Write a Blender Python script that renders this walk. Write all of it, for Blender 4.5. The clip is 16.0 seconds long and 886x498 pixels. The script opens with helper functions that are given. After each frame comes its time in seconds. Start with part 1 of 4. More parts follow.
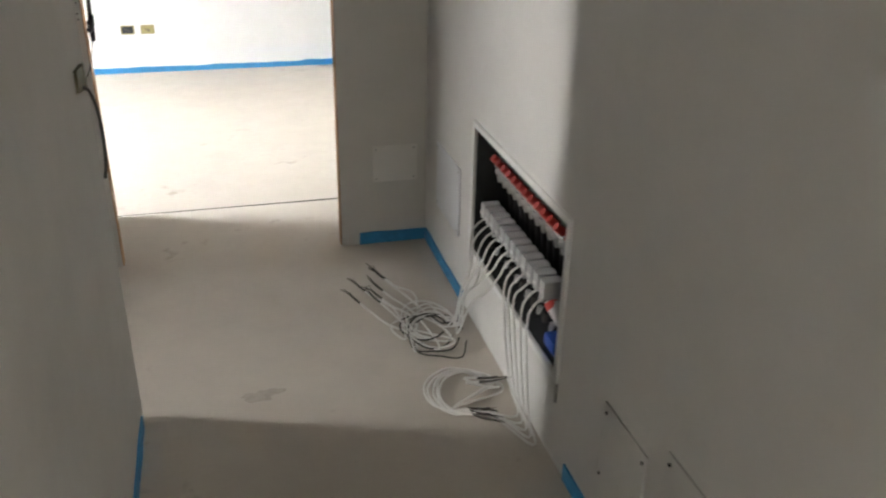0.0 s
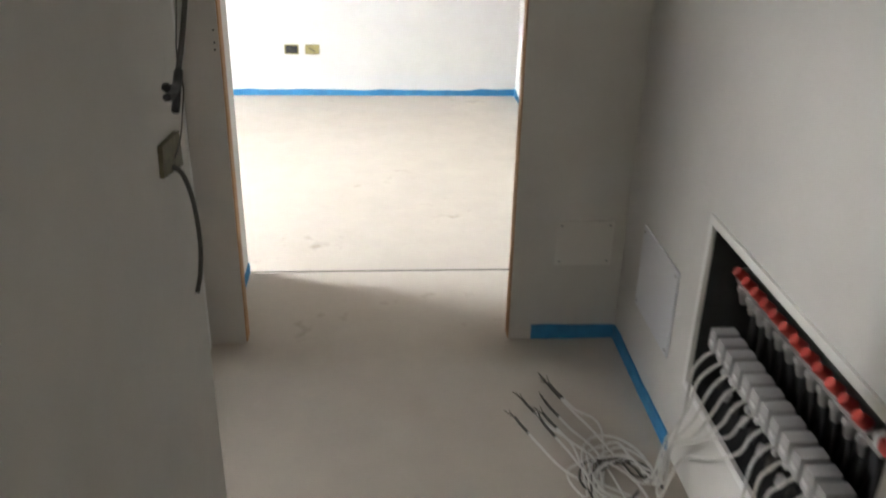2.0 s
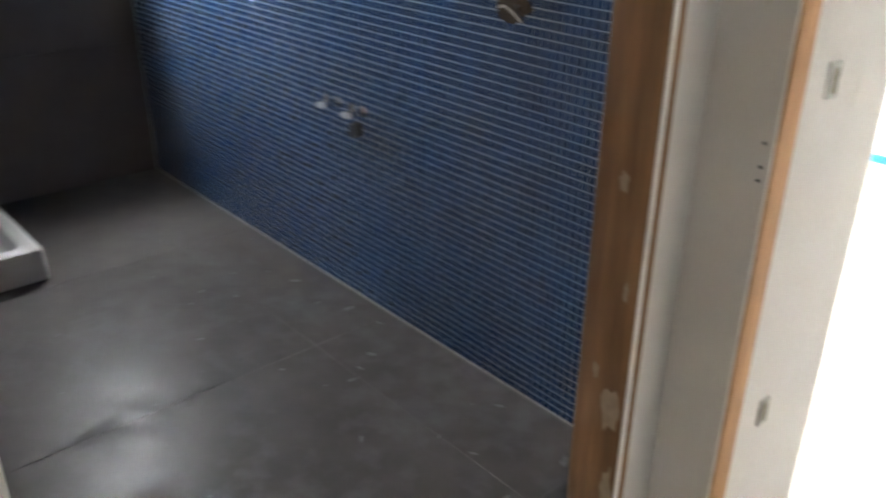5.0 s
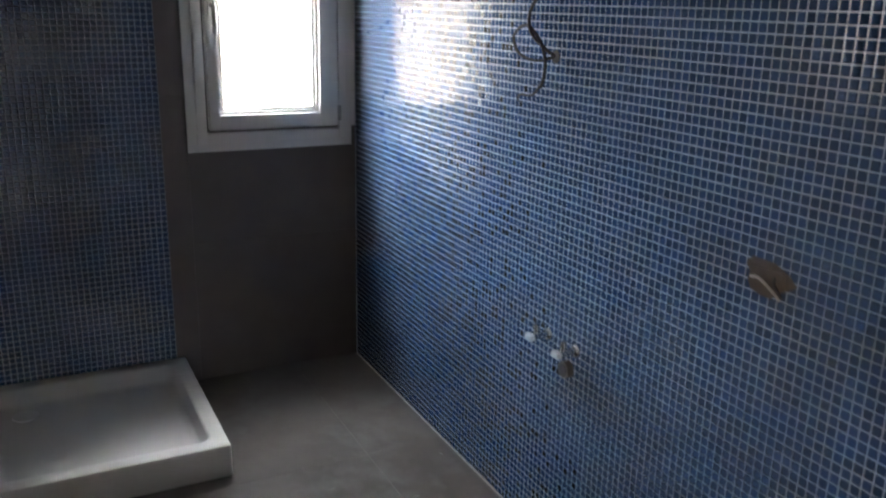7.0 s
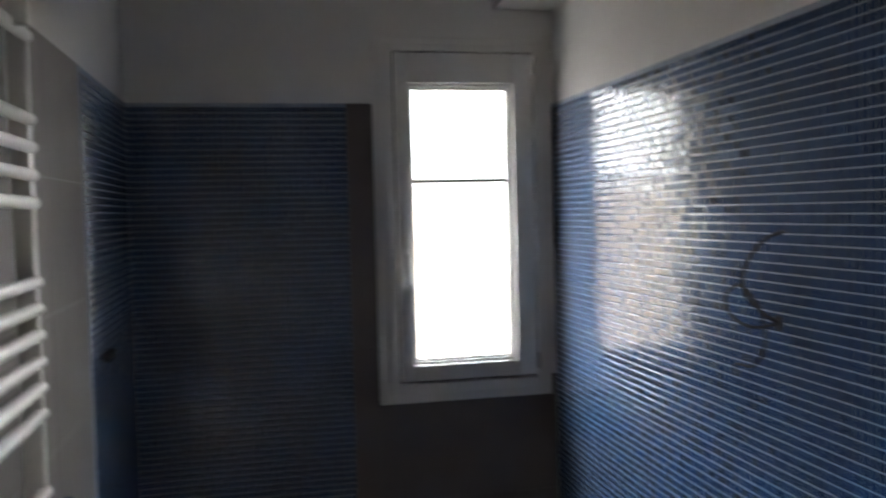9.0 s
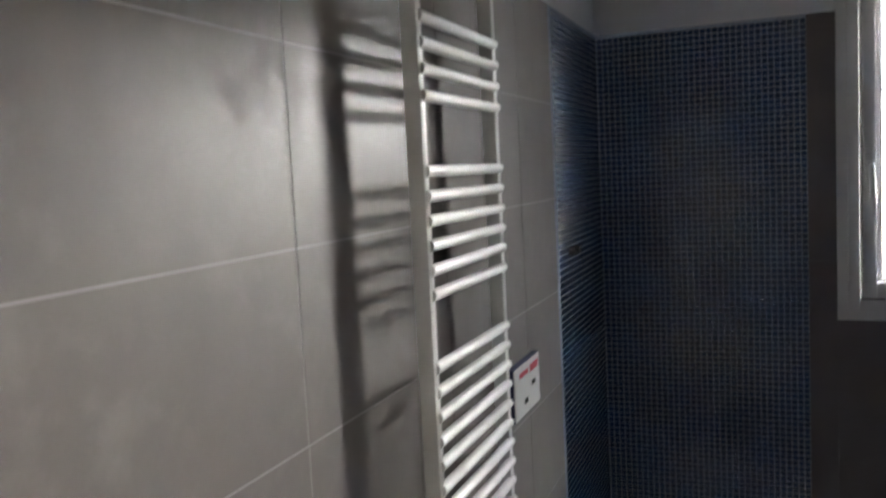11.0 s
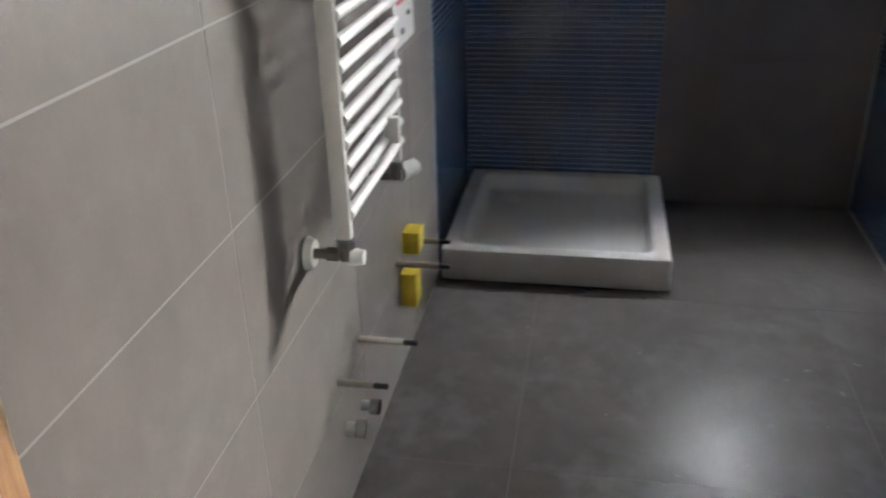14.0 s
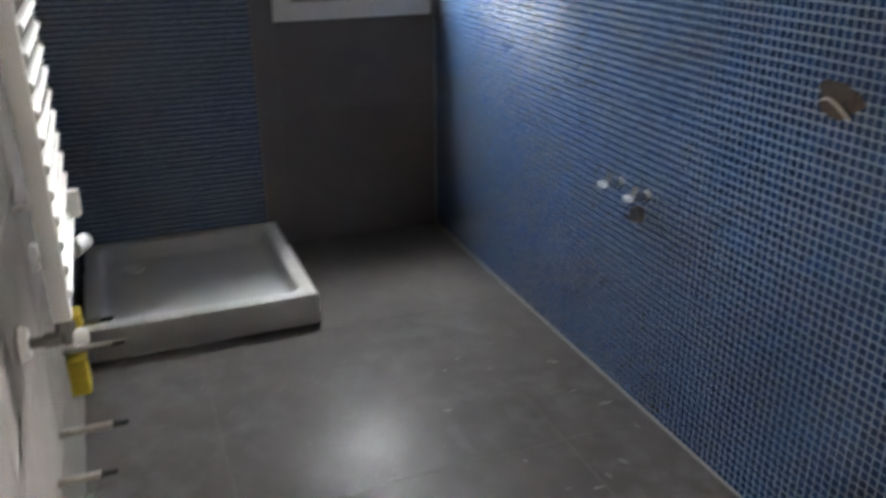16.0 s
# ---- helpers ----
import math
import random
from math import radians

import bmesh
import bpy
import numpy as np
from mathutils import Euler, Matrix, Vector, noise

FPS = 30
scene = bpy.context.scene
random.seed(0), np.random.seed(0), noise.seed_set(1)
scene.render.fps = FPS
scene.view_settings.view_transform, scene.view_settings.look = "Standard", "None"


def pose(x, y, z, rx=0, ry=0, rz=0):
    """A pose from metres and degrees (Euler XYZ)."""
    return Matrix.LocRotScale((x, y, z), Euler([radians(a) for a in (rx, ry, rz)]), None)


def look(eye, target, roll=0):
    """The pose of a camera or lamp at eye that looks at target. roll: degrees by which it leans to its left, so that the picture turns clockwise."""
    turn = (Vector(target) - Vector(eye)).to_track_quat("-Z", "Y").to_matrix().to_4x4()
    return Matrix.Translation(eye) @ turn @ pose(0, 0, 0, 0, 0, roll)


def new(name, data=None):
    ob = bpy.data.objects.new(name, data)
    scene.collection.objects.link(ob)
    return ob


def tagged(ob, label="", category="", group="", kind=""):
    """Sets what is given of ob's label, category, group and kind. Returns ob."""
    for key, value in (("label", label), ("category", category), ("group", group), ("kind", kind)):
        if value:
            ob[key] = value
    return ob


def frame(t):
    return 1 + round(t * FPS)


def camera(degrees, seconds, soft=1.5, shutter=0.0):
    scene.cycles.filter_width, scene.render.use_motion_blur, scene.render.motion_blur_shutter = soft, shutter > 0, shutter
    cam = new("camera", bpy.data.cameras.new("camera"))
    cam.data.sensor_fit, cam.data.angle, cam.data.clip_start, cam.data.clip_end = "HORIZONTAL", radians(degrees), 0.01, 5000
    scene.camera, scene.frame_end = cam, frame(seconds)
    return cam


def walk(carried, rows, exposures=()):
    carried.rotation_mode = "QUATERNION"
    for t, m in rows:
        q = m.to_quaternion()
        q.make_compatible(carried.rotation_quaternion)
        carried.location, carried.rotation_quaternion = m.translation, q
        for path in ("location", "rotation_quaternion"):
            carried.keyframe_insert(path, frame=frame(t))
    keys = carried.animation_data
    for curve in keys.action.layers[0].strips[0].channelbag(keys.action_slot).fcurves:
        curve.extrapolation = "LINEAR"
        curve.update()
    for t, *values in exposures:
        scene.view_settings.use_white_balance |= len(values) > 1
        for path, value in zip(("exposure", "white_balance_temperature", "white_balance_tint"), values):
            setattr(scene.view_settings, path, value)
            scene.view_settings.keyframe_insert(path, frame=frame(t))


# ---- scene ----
cam = camera(55.2, 16.0, soft=2.0, shutter=0.5)
PATH = [
    (0, (-0.806, -3.197, 1.57), (-0.327, -1.468, 0.687), 1.2),
    (0.5, (-0.836, -3.077, 1.512), (-0.438, -1.338, 0.607), 1.3),
    (1, (-0.854, -2.911, 1.51), (-0.488, -1.176, 0.585), 0.8),
    (1.5, (-0.809, -2.683, 1.493), (-0.537, -0.92, 0.589), 0.9),
    (2, (-0.768, -2.434, 1.494), (-0.634, -0.632, 0.637), 1.3),
    (2.5, (-0.788, -2.121, 1.493), (-0.681, -0.296, 0.681), 0.9),
    (3, (-0.741, -1.827, 1.464), (-0.726, 0.008, 0.669), 1.0),
    (3.5, (-0.711, -1.58, 1.456), (-0.953, 0.221, 0.62), 1.4),
    (4, (-0.773, -1.329, 1.427), (-1.266, 0.383, 0.519), 1.3),
    (4.5, (-0.811, -1.17, 1.409), (-1.687, 0.356, 0.458), -0.1),
    (5, (-0.705, -1.066, 1.391), (-2.052, 0.128, 0.52), 0.6),
    (5.2, (-0.694, -1.061, 1.409), (-2.136, 0.032, 0.558), 0.4),
    (7.3, (-1.033, -0.831, 1.564), (-2.792, -0.025, 1.059), 1.5),
    (7.5, (-1.044, -0.781, 1.574), (-2.842, -0.037, 1.112), 1.5),
    (8, (-1.076, -0.748, 1.608), (-2.932, -0.08, 1.281), 1.4),
    (8.5, (-1.204, -0.695, 1.655), (-3.095, -0.074, 1.457), 0.1),
    (9, (-1.238, -0.705, 1.68), (-3.193, -0.292, 1.592), -1.4),
    (9.5, (-1.207, -0.59, 1.664), (-3.206, -0.652, 1.671), -2.1),
    (9.8, (-1.173, -0.54, 1.621), (-3.15, -0.837, 1.672), -1.9),
    (10, (-1.154, -0.518, 1.609), (-3.107, -0.947, 1.666), -2.0),
    (10.2, (-1.102, -0.502, 1.605), (-3.025, -1.048, 1.667), -2.1),
    (12.3, (-0.909, -0.53, 1.474), (-2.646, -1.315, 0.869), -1.7),
    (12.5, (-0.925, -0.526, 1.454), (-2.649, -1.288, 0.786), -1.5),
    (13, (-0.935, -0.5, 1.433), (-2.617, -1.235, 0.64), -1.4),
    (13.5, (-0.93, -0.494, 1.428), (-2.604, -1.166, 0.564), -1.7),
    (14, (-0.96, -0.647, 1.402), (-2.728, -0.979, 0.528), -1.6),
    (14.5, (-0.924, -0.783, 1.426), (-2.72, -0.839, 0.548), -1.1),
    (15, (-0.855, -0.804, 1.405), (-2.638, -0.759, 0.5), -0.3),
    (15.5, (-0.826, -0.831, 1.387), (-2.585, -0.523, 0.488), 0.3),
    (16, (-0.853, -0.953, 1.412), (-2.574, -0.275, 0.651), -0.3),
]
walk(cam, [(t, look(eye, target, roll)) for t, eye, target, roll in PATH],
     exposures=[(0.0, -0.6), (0.5, -0.65), (1.0, -0.45), (1.5, -0.4), (2.0, -0.8), (2.5, -0.85), (3.0, -0.85), (3.5, -0.8), (4.0, -0.8), (4.5, -0.55), (5.0, 0.2), (5.2, 0.35), (7.5, 0.2), (8.5, -0.35), (9.0, -0.65), (9.5, -0.7), (10.0, -0.6), (10.2, -0.55), (12.3, -0.05), (13.5, 0.05), (14.5, 0.4), (16.0, 0.45)])

# ---- world and light ----
world = bpy.data.worlds.new("world")
scene.world = world
world.use_nodes = True
wn = world.node_tree.nodes
sky = wn.new("ShaderNodeTexSky")
sky.sky_type = "NISHITA"
sky.sun_disc = False
sky.sun_elevation = radians(40)
sky.sun_rotation = radians(250)
wn["Background"].inputs["Strength"].default_value = 0.12
world.node_tree.links.new(sky.outputs[0], wn["Background"].inputs["Color"])


def window_light(name, centre, toward, width, height, watts, colour, spread=180):
    lamp = bpy.data.lights.new(name, "AREA")
    lamp.shape = "RECTANGLE"
    lamp.size, lamp.size_y = width, height
    lamp.energy, lamp.color = watts, colour
    lamp.spread = radians(spread)
    ob = new(name, lamp)
    ob.matrix_world = look(centre, toward)
    return ob


window_light("sky_light_bath", (-8.40, 1.45, 2.84), (-4.40, 0.03, 1.65), 1.5, 0.40, 1300, (1.0, 0.975, 0.94))
window_light("window_light_room", (-4.56, 1.47, 1.55), (-3.0, 1.47, 1.45), 0.86, 1.5, 108, (1.0, 0.978, 0.945))
window_light("window_light_hall", (-0.55, -7.95, 1.5), (-0.55, -6.0, 1.5), 1.0, 1.3, 10, (1.0, 0.92, 0.80))
# added fill in an unseen west opening, brightens the corridor's east wall
window_light("east_wall_fill_light", (-1.50, -5.00, 1.2), (0.0, -4.6, 1.2), 1.0, 1.9, 7, (1.0, 0.92, 0.80))


# ---- materials ----
def mat(name, colour, rough=0.6, metal=0.0, var=0.0, scale=8.0, bump=0.0, bump_scale=60.0, colour2=None,
        island=0.0, coat=0.0, spec=0.5, patch=0.0, stretch=(1, 1, 1)):
    m = bpy.data.materials.new(name)
    m.use_nodes = True
    nt = m.node_tree
    b = nt.nodes["Principled BSDF"]
    b.inputs["Base Color"].default_value = (*colour, 1)
    b.inputs["Roughness"].default_value = rough
    b.inputs["Metallic"].default_value = metal
    b.inputs["Coat Weight"].default_value = coat
    b.inputs["Coat Roughness"].default_value = 0.08
    b.inputs["Specular IOR Level"].default_value = spec
    tc = nt.nodes.new("ShaderNodeTexCoord")
    mp = nt.nodes.new("ShaderNodeMapping")
    mp.inputs["Scale"].default_value = stretch
    geo = nt.nodes.new("ShaderNodeNewGeometry")
    nt.links.new(geo.outputs["Position"], mp.inputs[0])
    last = None
    if var > 0 or colour2:
        n = nt.nodes.new("ShaderNodeTexNoise")
        n.inputs["Scale"].default_value = scale
        n.inputs["Detail"].default_value = 6
        n.inputs["Roughness"].default_value = 0.6
        nt.links.new(mp.outputs[0], n.inputs["Vector"])
        ramp = nt.nodes.new("ShaderNodeValToRGB")
        c2 = colour2 or tuple(c * (1 - var) for c in colour)
        ramp.color_ramp.elements[0].position, ramp.color_ramp.elements[1].position = 0.35, 0.68
        ramp.color_ramp.elements[0].color = (*c2, 1)
        ramp.color_ramp.elements[1].color = (*colour, 1)
        nt.links.new(n.outputs["Fac"], ramp.inputs[0])
        last = ramp.outputs[0]
    if patch > 0:
        n = nt.nodes.new("ShaderNodeTexNoise")
        n.inputs["Scale"].default_value = scale * 0.17
        n.inputs["Detail"].default_value = 3
        nt.links.new(geo.outputs["Position"], n.inputs["Vector"])
        mr = nt.nodes.new("ShaderNodeMapRange")
        mr.inputs["From Min"].default_value, mr.inputs["From Max"].default_value = 0.35, 0.65
        mr.inputs["To Min"].default_value, mr.inputs["To Max"].default_value = 1 - patch, 1.0
        nt.links.new(n.outputs["Fac"], mr.inputs[0])
        mx = nt.nodes.new("ShaderNodeMix")
        mx.data_type, mx.blend_type = "RGBA", "MULTIPLY"
        mx.inputs["Factor"].default_value = 1
        if last:
            nt.links.new(last, mx.inputs["A"])
        else:
            mx.inputs["A"].default_value = (*colour, 1)
        nt.links.new(mr.outputs[0], mx.inputs["B"])
        last = mx.outputs["Result"]
    if island > 0:
        hv = nt.nodes.new("ShaderNodeHueSaturation")
        mr = nt.nodes.new("ShaderNodeMapRange")
        mr.inputs["To Min"].default_value, mr.inputs["To Max"].default_value = 1 - island, 1 + island
        add = nt.nodes.new("ShaderNodeMath")
        add.operation = "ADD"
        oi = nt.nodes.new("ShaderNodeObjectInfo")
        nt.links.new(geo.outputs["Random Per Island"], add.inputs[0])
        nt.links.new(oi.outputs["Random"], add.inputs[1])
        fr = nt.nodes.new("ShaderNodeMath")
        fr.operation = "FRACT"
        nt.links.new(add.outputs[0], fr.inputs[0])
        nt.links.new(fr.outputs[0], mr.inputs[0])
        nt.links.new(mr.outputs[0], hv.inputs["Value"])
        if last:
            nt.links.new(last, hv.inputs["Color"])
        else:
            hv.inputs["Color"].default_value = (*colour, 1)
        last = hv.outputs[0]
    if last:
        nt.links.new(last, b.inputs["Base Color"])
    if bump > 0:
        n = nt.nodes.new("ShaderNodeTexNoise")
        n.inputs["Scale"].default_value = bump_scale
        n.inputs["Detail"].default_value = 5
        nt.links.new(mp.outputs[0], n.inputs["Vector"])
        bp = nt.nodes.new("ShaderNodeBump")
        bp.inputs["Strength"].default_value = bump
        bp.inputs["Distance"].default_value = 0.004
        nt.links.new(n.outputs["Fac"], bp.inputs["Height"])
        nt.links.new(bp.outputs[0], b.inputs["Normal"])
    return m


M_PLASTER = mat("white_plaster", (0.74, 0.73, 0.71), 0.85, var=0.05, scale=5, bump=0.12, bump_scale=90, patch=0.05)
M_PLASTER2 = mat("grey_primer_plaster", (0.62, 0.60, 0.56), 0.85, var=0.07, scale=4, bump=0.12, bump_scale=80, patch=0.06)
M_SCREED = mat("beige_screed", (0.52, 0.475, 0.415), 0.75, var=0.07, scale=7, bump=0.15, bump_scale=110, patch=0.06)
M_WOOD = mat("raw_spruce", (0.58, 0.34, 0.165), 0.7, colour2=(0.36, 0.185, 0.08), scale=22, bump=0.25, bump_scale=40,
             stretch=(3, 3, 0.25), patch=0.15)
M_WOOD_D = mat("stained_spruce", (0.28, 0.15, 0.07), 0.75, colour2=(0.15, 0.08, 0.036), scale=12, bump=0.25,
               bump_scale=40, stretch=(3, 3, 0.25), patch=0.2)
M_SMEAR = mat("dried_plaster_smear", (0.38, 0.30, 0.215), 0.9, var=0.3, scale=40, bump=0.3)
M_BLUE = mat("blue_foam", (0.03, 0.22, 0.46), 0.7, var=0.2, scale=25, bump=0.3, bump_scale=70)
M_GLASSTILE = mat("navy_glass_mosaic", (0.015, 0.036, 0.086), 0.15, island=0.3, coat=0.0, spec=0.6)
M_GROUT = mat("pale_grout", (0.30, 0.35, 0.43), 0.7, var=0.15, scale=30)
M_GREY = mat("grey_porcelain", (0.205, 0.183, 0.165), 0.45, var=0.18, scale=6, bump=0.04, bump_scale=120, patch=0.18,
             stretch=(1, 1, 0.6))
M_GREYJ = mat("light_joint", (0.36, 0.345, 0.325), 0.85, var=0.1)
M_FLOOR = mat("dark_grey_porcelain", (0.096, 0.086, 0.082), 0.31, var=0.25, spec=0.15, scale=7, bump=0.06, bump_scale=140, patch=0.25)
def add_dust(m, dust, scale, lo, hi):
    nt = m.node_tree
    b = nt.nodes["Principled BSDF"]
    geo = nt.nodes.new("ShaderNodeNewGeometry")
    n1, n2 = nt.nodes.new("ShaderNodeTexNoise"), nt.nodes.new("ShaderNodeTexNoise")
    n1.inputs["Scale"].default_value, n2.inputs["Scale"].default_value = scale, scale * 6
    n1.inputs["Detail"].default_value, n2.inputs["Detail"].default_value = 4, 8
    mul = nt.nodes.new("ShaderNodeMath")
    mul.operation = "MULTIPLY"
    mr = nt.nodes.new("ShaderNodeMapRange")
    mr.inputs["From Min"].default_value, mr.inputs["From Max"].default_value = lo, hi
    for n in (n1, n2):
        nt.links.new(geo.outputs["Position"], n.inputs["Vector"])
    nt.links.new(n1.outputs["Fac"], mul.inputs[0])
    nt.links.new(n2.outputs["Fac"], mul.inputs[1])
    nt.links.new(mul.outputs[0], mr.inputs[0])
    mx = nt.nodes.new("ShaderNodeMix")
    mx.data_type = "RGBA"
    src = b.inputs["Base Color"].links[0].from_socket
    nt.links.new(src, mx.inputs["A"])
    mx.inputs["B"].default_value = (*dust, 1)
    nt.links.new(mr.outputs[0], mx.inputs["Factor"])
    nt.links.new(mx.outputs["Result"], b.inputs["Base Color"])
    rr = nt.nodes.new("ShaderNodeMapRange")
    rr.inputs["To Min"].default_value, rr.inputs["To Max"].default_value = b.inputs["Roughness"].default_value, 0.75
    nt.links.new(mr.outputs[0], rr.inputs[0])
    nt.links.new(rr.outputs[0], b.inputs["Roughness"])


add_dust(M_FLOOR, (0.128, 0.124, 0.124), 2.2, 0.24, 0.46)
add_dust(M_GREY, (0.26, 0.24, 0.22), 2.6, 0.25, 0.50)
add_dust(M_SCREED, (0.34, 0.29, 0.235), 2.3, 0.36, 0.50)
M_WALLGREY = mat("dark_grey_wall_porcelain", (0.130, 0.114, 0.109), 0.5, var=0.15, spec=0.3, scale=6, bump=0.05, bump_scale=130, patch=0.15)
M_FLOORJ = mat("dark_joint", (0.115, 0.107, 0.10), 0.8)
M_COVER = mat("painted_cover", (0.66, 0.64, 0.60), 0.7, var=0.03, scale=12)
# white plate; its slight blue is the sky's reflection, put into the base colour
M_COVERW = mat("sky_tinted_cover", (0.72, 0.735, 0.77), 0.4, var=0.03, scale=12)
M_WHITE = mat("white_lacquer", (0.80, 0.80, 0.78), 0.35, var=0.02, scale=10)
M_FRAME = mat("white_frame_paint", (0.70, 0.69, 0.67), 0.45, var=0.04, scale=12)
M_CERAMIC = mat("white_ceramic", (0.53, 0.52, 0.50), 0.28, var=0.05, scale=9, patch=0.06)
M_CHROME = mat("chrome", (0.55, 0.55, 0.54), 0.22, metal=1.0)
M_STEEL = mat("zinc_steel", (0.42, 0.42, 0.41), 0.42, metal=1.0, var=0.2, scale=40)
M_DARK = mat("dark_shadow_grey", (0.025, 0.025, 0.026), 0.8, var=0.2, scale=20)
M_BLACK = mat("black_rubber", (0.010, 0.010, 0.011), 0.75)
M_RED = mat("red_plastic", (0.42, 0.035, 0.025), 0.45)
M_NICKEL = mat("dark_nickel", (0.20, 0.19, 0.18), 0.3, metal=1.0)
M_REDVALVE = mat("red_valve_plastic", (0.50, 0.06, 0.05), 0.5)
M_BLUEP = mat("blue_plastic", (0.02, 0.09, 0.45), 0.45)
M_GREYP = mat("grey_plastic", (0.42, 0.42, 0.42), 0.5, var=0.06, scale=30)
M_LGREYP = mat("light_grey_plastic", (0.60, 0.60, 0.60), 0.5)
M_CABLE = mat("white_cable", (0.66, 0.65, 0.62), 0.5, var=0.06, scale=40)
M_CONDUIT = mat("grey_conduit", (0.055, 0.050, 0.044), 0.7)
M_YELLOW = mat("yellow_foam", (0.68, 0.52, 0.04), 0.6, var=0.15, scale=40)
M_BOXL = mat("muddy_ochre_plastic", (0.13, 0.11, 0.055), 0.7, var=0.4, scale=60)
M_BOXY = mat("ochre_box_plastic", (0.36, 0.31, 0.13), 0.6, var=0.25, scale=60)
M_BROWN = mat("brown_mortar", (0.055, 0.036, 0.02), 0.9, var=0.4, scale=60, bump=0.5, bump_scale=120)
M_PAPER = mat("white_card", (0.75, 0.73, 0.72), 0.7)
M_NAVY = mat("navy_card", (0.02, 0.025, 0.09), 0.6)
M_PINK = mat("red_print", (0.60, 0.10, 0.13), 0.7)
M_SLEEVE = mat("grey_sleeve", (0.33, 0.30, 0.26), 0.6)

M_GLASS = bpy.data.materials.new("window_glass")
M_GLASS.use_nodes = True
_b = M_GLASS.node_tree.nodes["Principled BSDF"]
_b.inputs["Transmission Weight"].default_value = 1.0
_b.inputs["Roughness"].default_value = 0.0
_b.inputs["IOR"].default_value = 1.45


# ---- mesh helpers ----
def box(bm, x0, x1, y0, y1, z0, z1, bevel=0.0):
    m = Matrix.Translation(((x0 + x1) / 2, (y0 + y1) / 2, (z0 + z1) / 2)) @ Matrix.Diagonal((abs(x1 - x0), abs(y1 - y0), abs(z1 - z0), 1))
    r = bmesh.ops.create_cube(bm, size=1, matrix=m)
    if bevel > 0:
        es = list({e for v in r["verts"] for e in v.link_edges})
        bmesh.ops.bevel(bm, geom=es, offset=bevel, segments=2, affect="EDGES", profile=0.6)
    return bm


def boxes(*rows, bevel=0.0):
    bm = bmesh.new()
    for r in rows:
        box(bm, *r, bevel=bevel)
    return bm


def cyl(bm, a, b, r, r2=None, seg=16, cap=True):
    a, b = Vector(a), Vector(b)
    d = b - a
    m = Matrix.Translation((a + b) / 2) @ d.to_track_quat("Z", "Y").to_matrix().to_4x4()
    bmesh.ops.create_cone(bm, cap_ends=cap, segments=seg, radius1=r, radius2=r if r2 is None else r2, depth=d.length, matrix=m)
    return bm


def rod(a, b, r, r2=None, seg=16):
    return cyl(bmesh.new(), a, b, r, r2, seg)


def smooth_line(pts, steps=6):
    p = [Vector(q) for q in pts]
    p = [p[0] * 2 - p[1]] + p + [p[-1] * 2 - p[-2]]
    out = []
    for i in range(1, len(p) - 2):
        for k in range(steps):
            t = k / steps
            a, b, c, d = p[i - 1], p[i], p[i + 1], p[i + 2]
            out.append(0.5 * ((2 * b) + (c - a) * t + (2 * a - 5 * b + 4 * c - d) * t * t + (3 * b - a - 3 * c + d) * t ** 3))
    out.append(p[-2])
    return out


def tube(bm, pts, r, seg=8, steps=6):
    line = smooth_line(pts, steps)
    side = Vector((0.3, 0.2, 1)).normalized()
    rings = []
    for i, q in enumerate(line):
        d = (line[min(i + 1, len(line) - 1)] - line[max(i - 1, 0)]).normalized()
        side = (side - d * side.dot(d))
        side = side.normalized() if side.length > 1e-4 else d.orthogonal().normalized()
        up = d.cross(side)
        rings.append([bm.verts.new(q + r * (math.cos(2 * math.pi * k / seg) * side + math.sin(2 * math.pi * k / seg) * up)) for k in range(seg)])
    for a, b in zip(rings, rings[1:]):
        for k in range(seg):
            bm.faces.new((a[k], a[(k + 1) % seg], b[(k + 1) % seg], b[k]))
    bm.faces.new(rings[0])
    bm.faces.new(rings[-1][::-1])
    return bm


def cable(pts, r, seg=8, steps=6):
    return tube(bmesh.new(), pts, r, seg, steps)


def finish(bm, name, material, smooth=False):
    bmesh.ops.recalc_face_normals(bm, faces=bm.faces)
    me = bpy.data.meshes.new(name)
    bm.to_mesh(me)
    bm.free()
    me.materials.append(material)
    if smooth:
        for p in me.polygons:
            p.use_smooth = True
        me.set_sharp_from_angle(angle=radians(40))
    return me


def part(name, bm, material, parent=None, label="", smooth=True):
    ob = new(name, finish(bm, name, material, smooth))
    if parent:
        ob.parent = parent
        ob.matrix_parent_inverse = parent.matrix_world.inverted()
    if label:
        ob["label"] = label
    return ob


def thing(name, at, label, category, group="", kind=""):
    ob = new(name)
    ob.empty_display_size = 0.05
    ob.matrix_world = Matrix.Translation(at)
    return tagged(ob, label, category, group, kind)


def structure(name, bm, material, label="", category=""):
    ob = new(name, finish(bm, name, material))
    return tagged(ob, label, category, kind="structure")


# ---- plan ----
H = 2.70
EAST, END = 0.0, 0.0                     # corridor: east wall face, end wall face
NEAR_W, DOOR_W = -1.11, -1.345           # corridor: west wall face, face beside the bathroom door
B_N, B_S, B_W = 0.404, -1.168, -4.370    # bathroom faces
R_S, R_N, R_E, R_W = 0.514, 3.085, 0.100, -4.400
TILE_TOP = 2.084
NB = (-1.46, -0.66, 0.265, 0.717)        # manifold niche: y0, y1, z0, z1

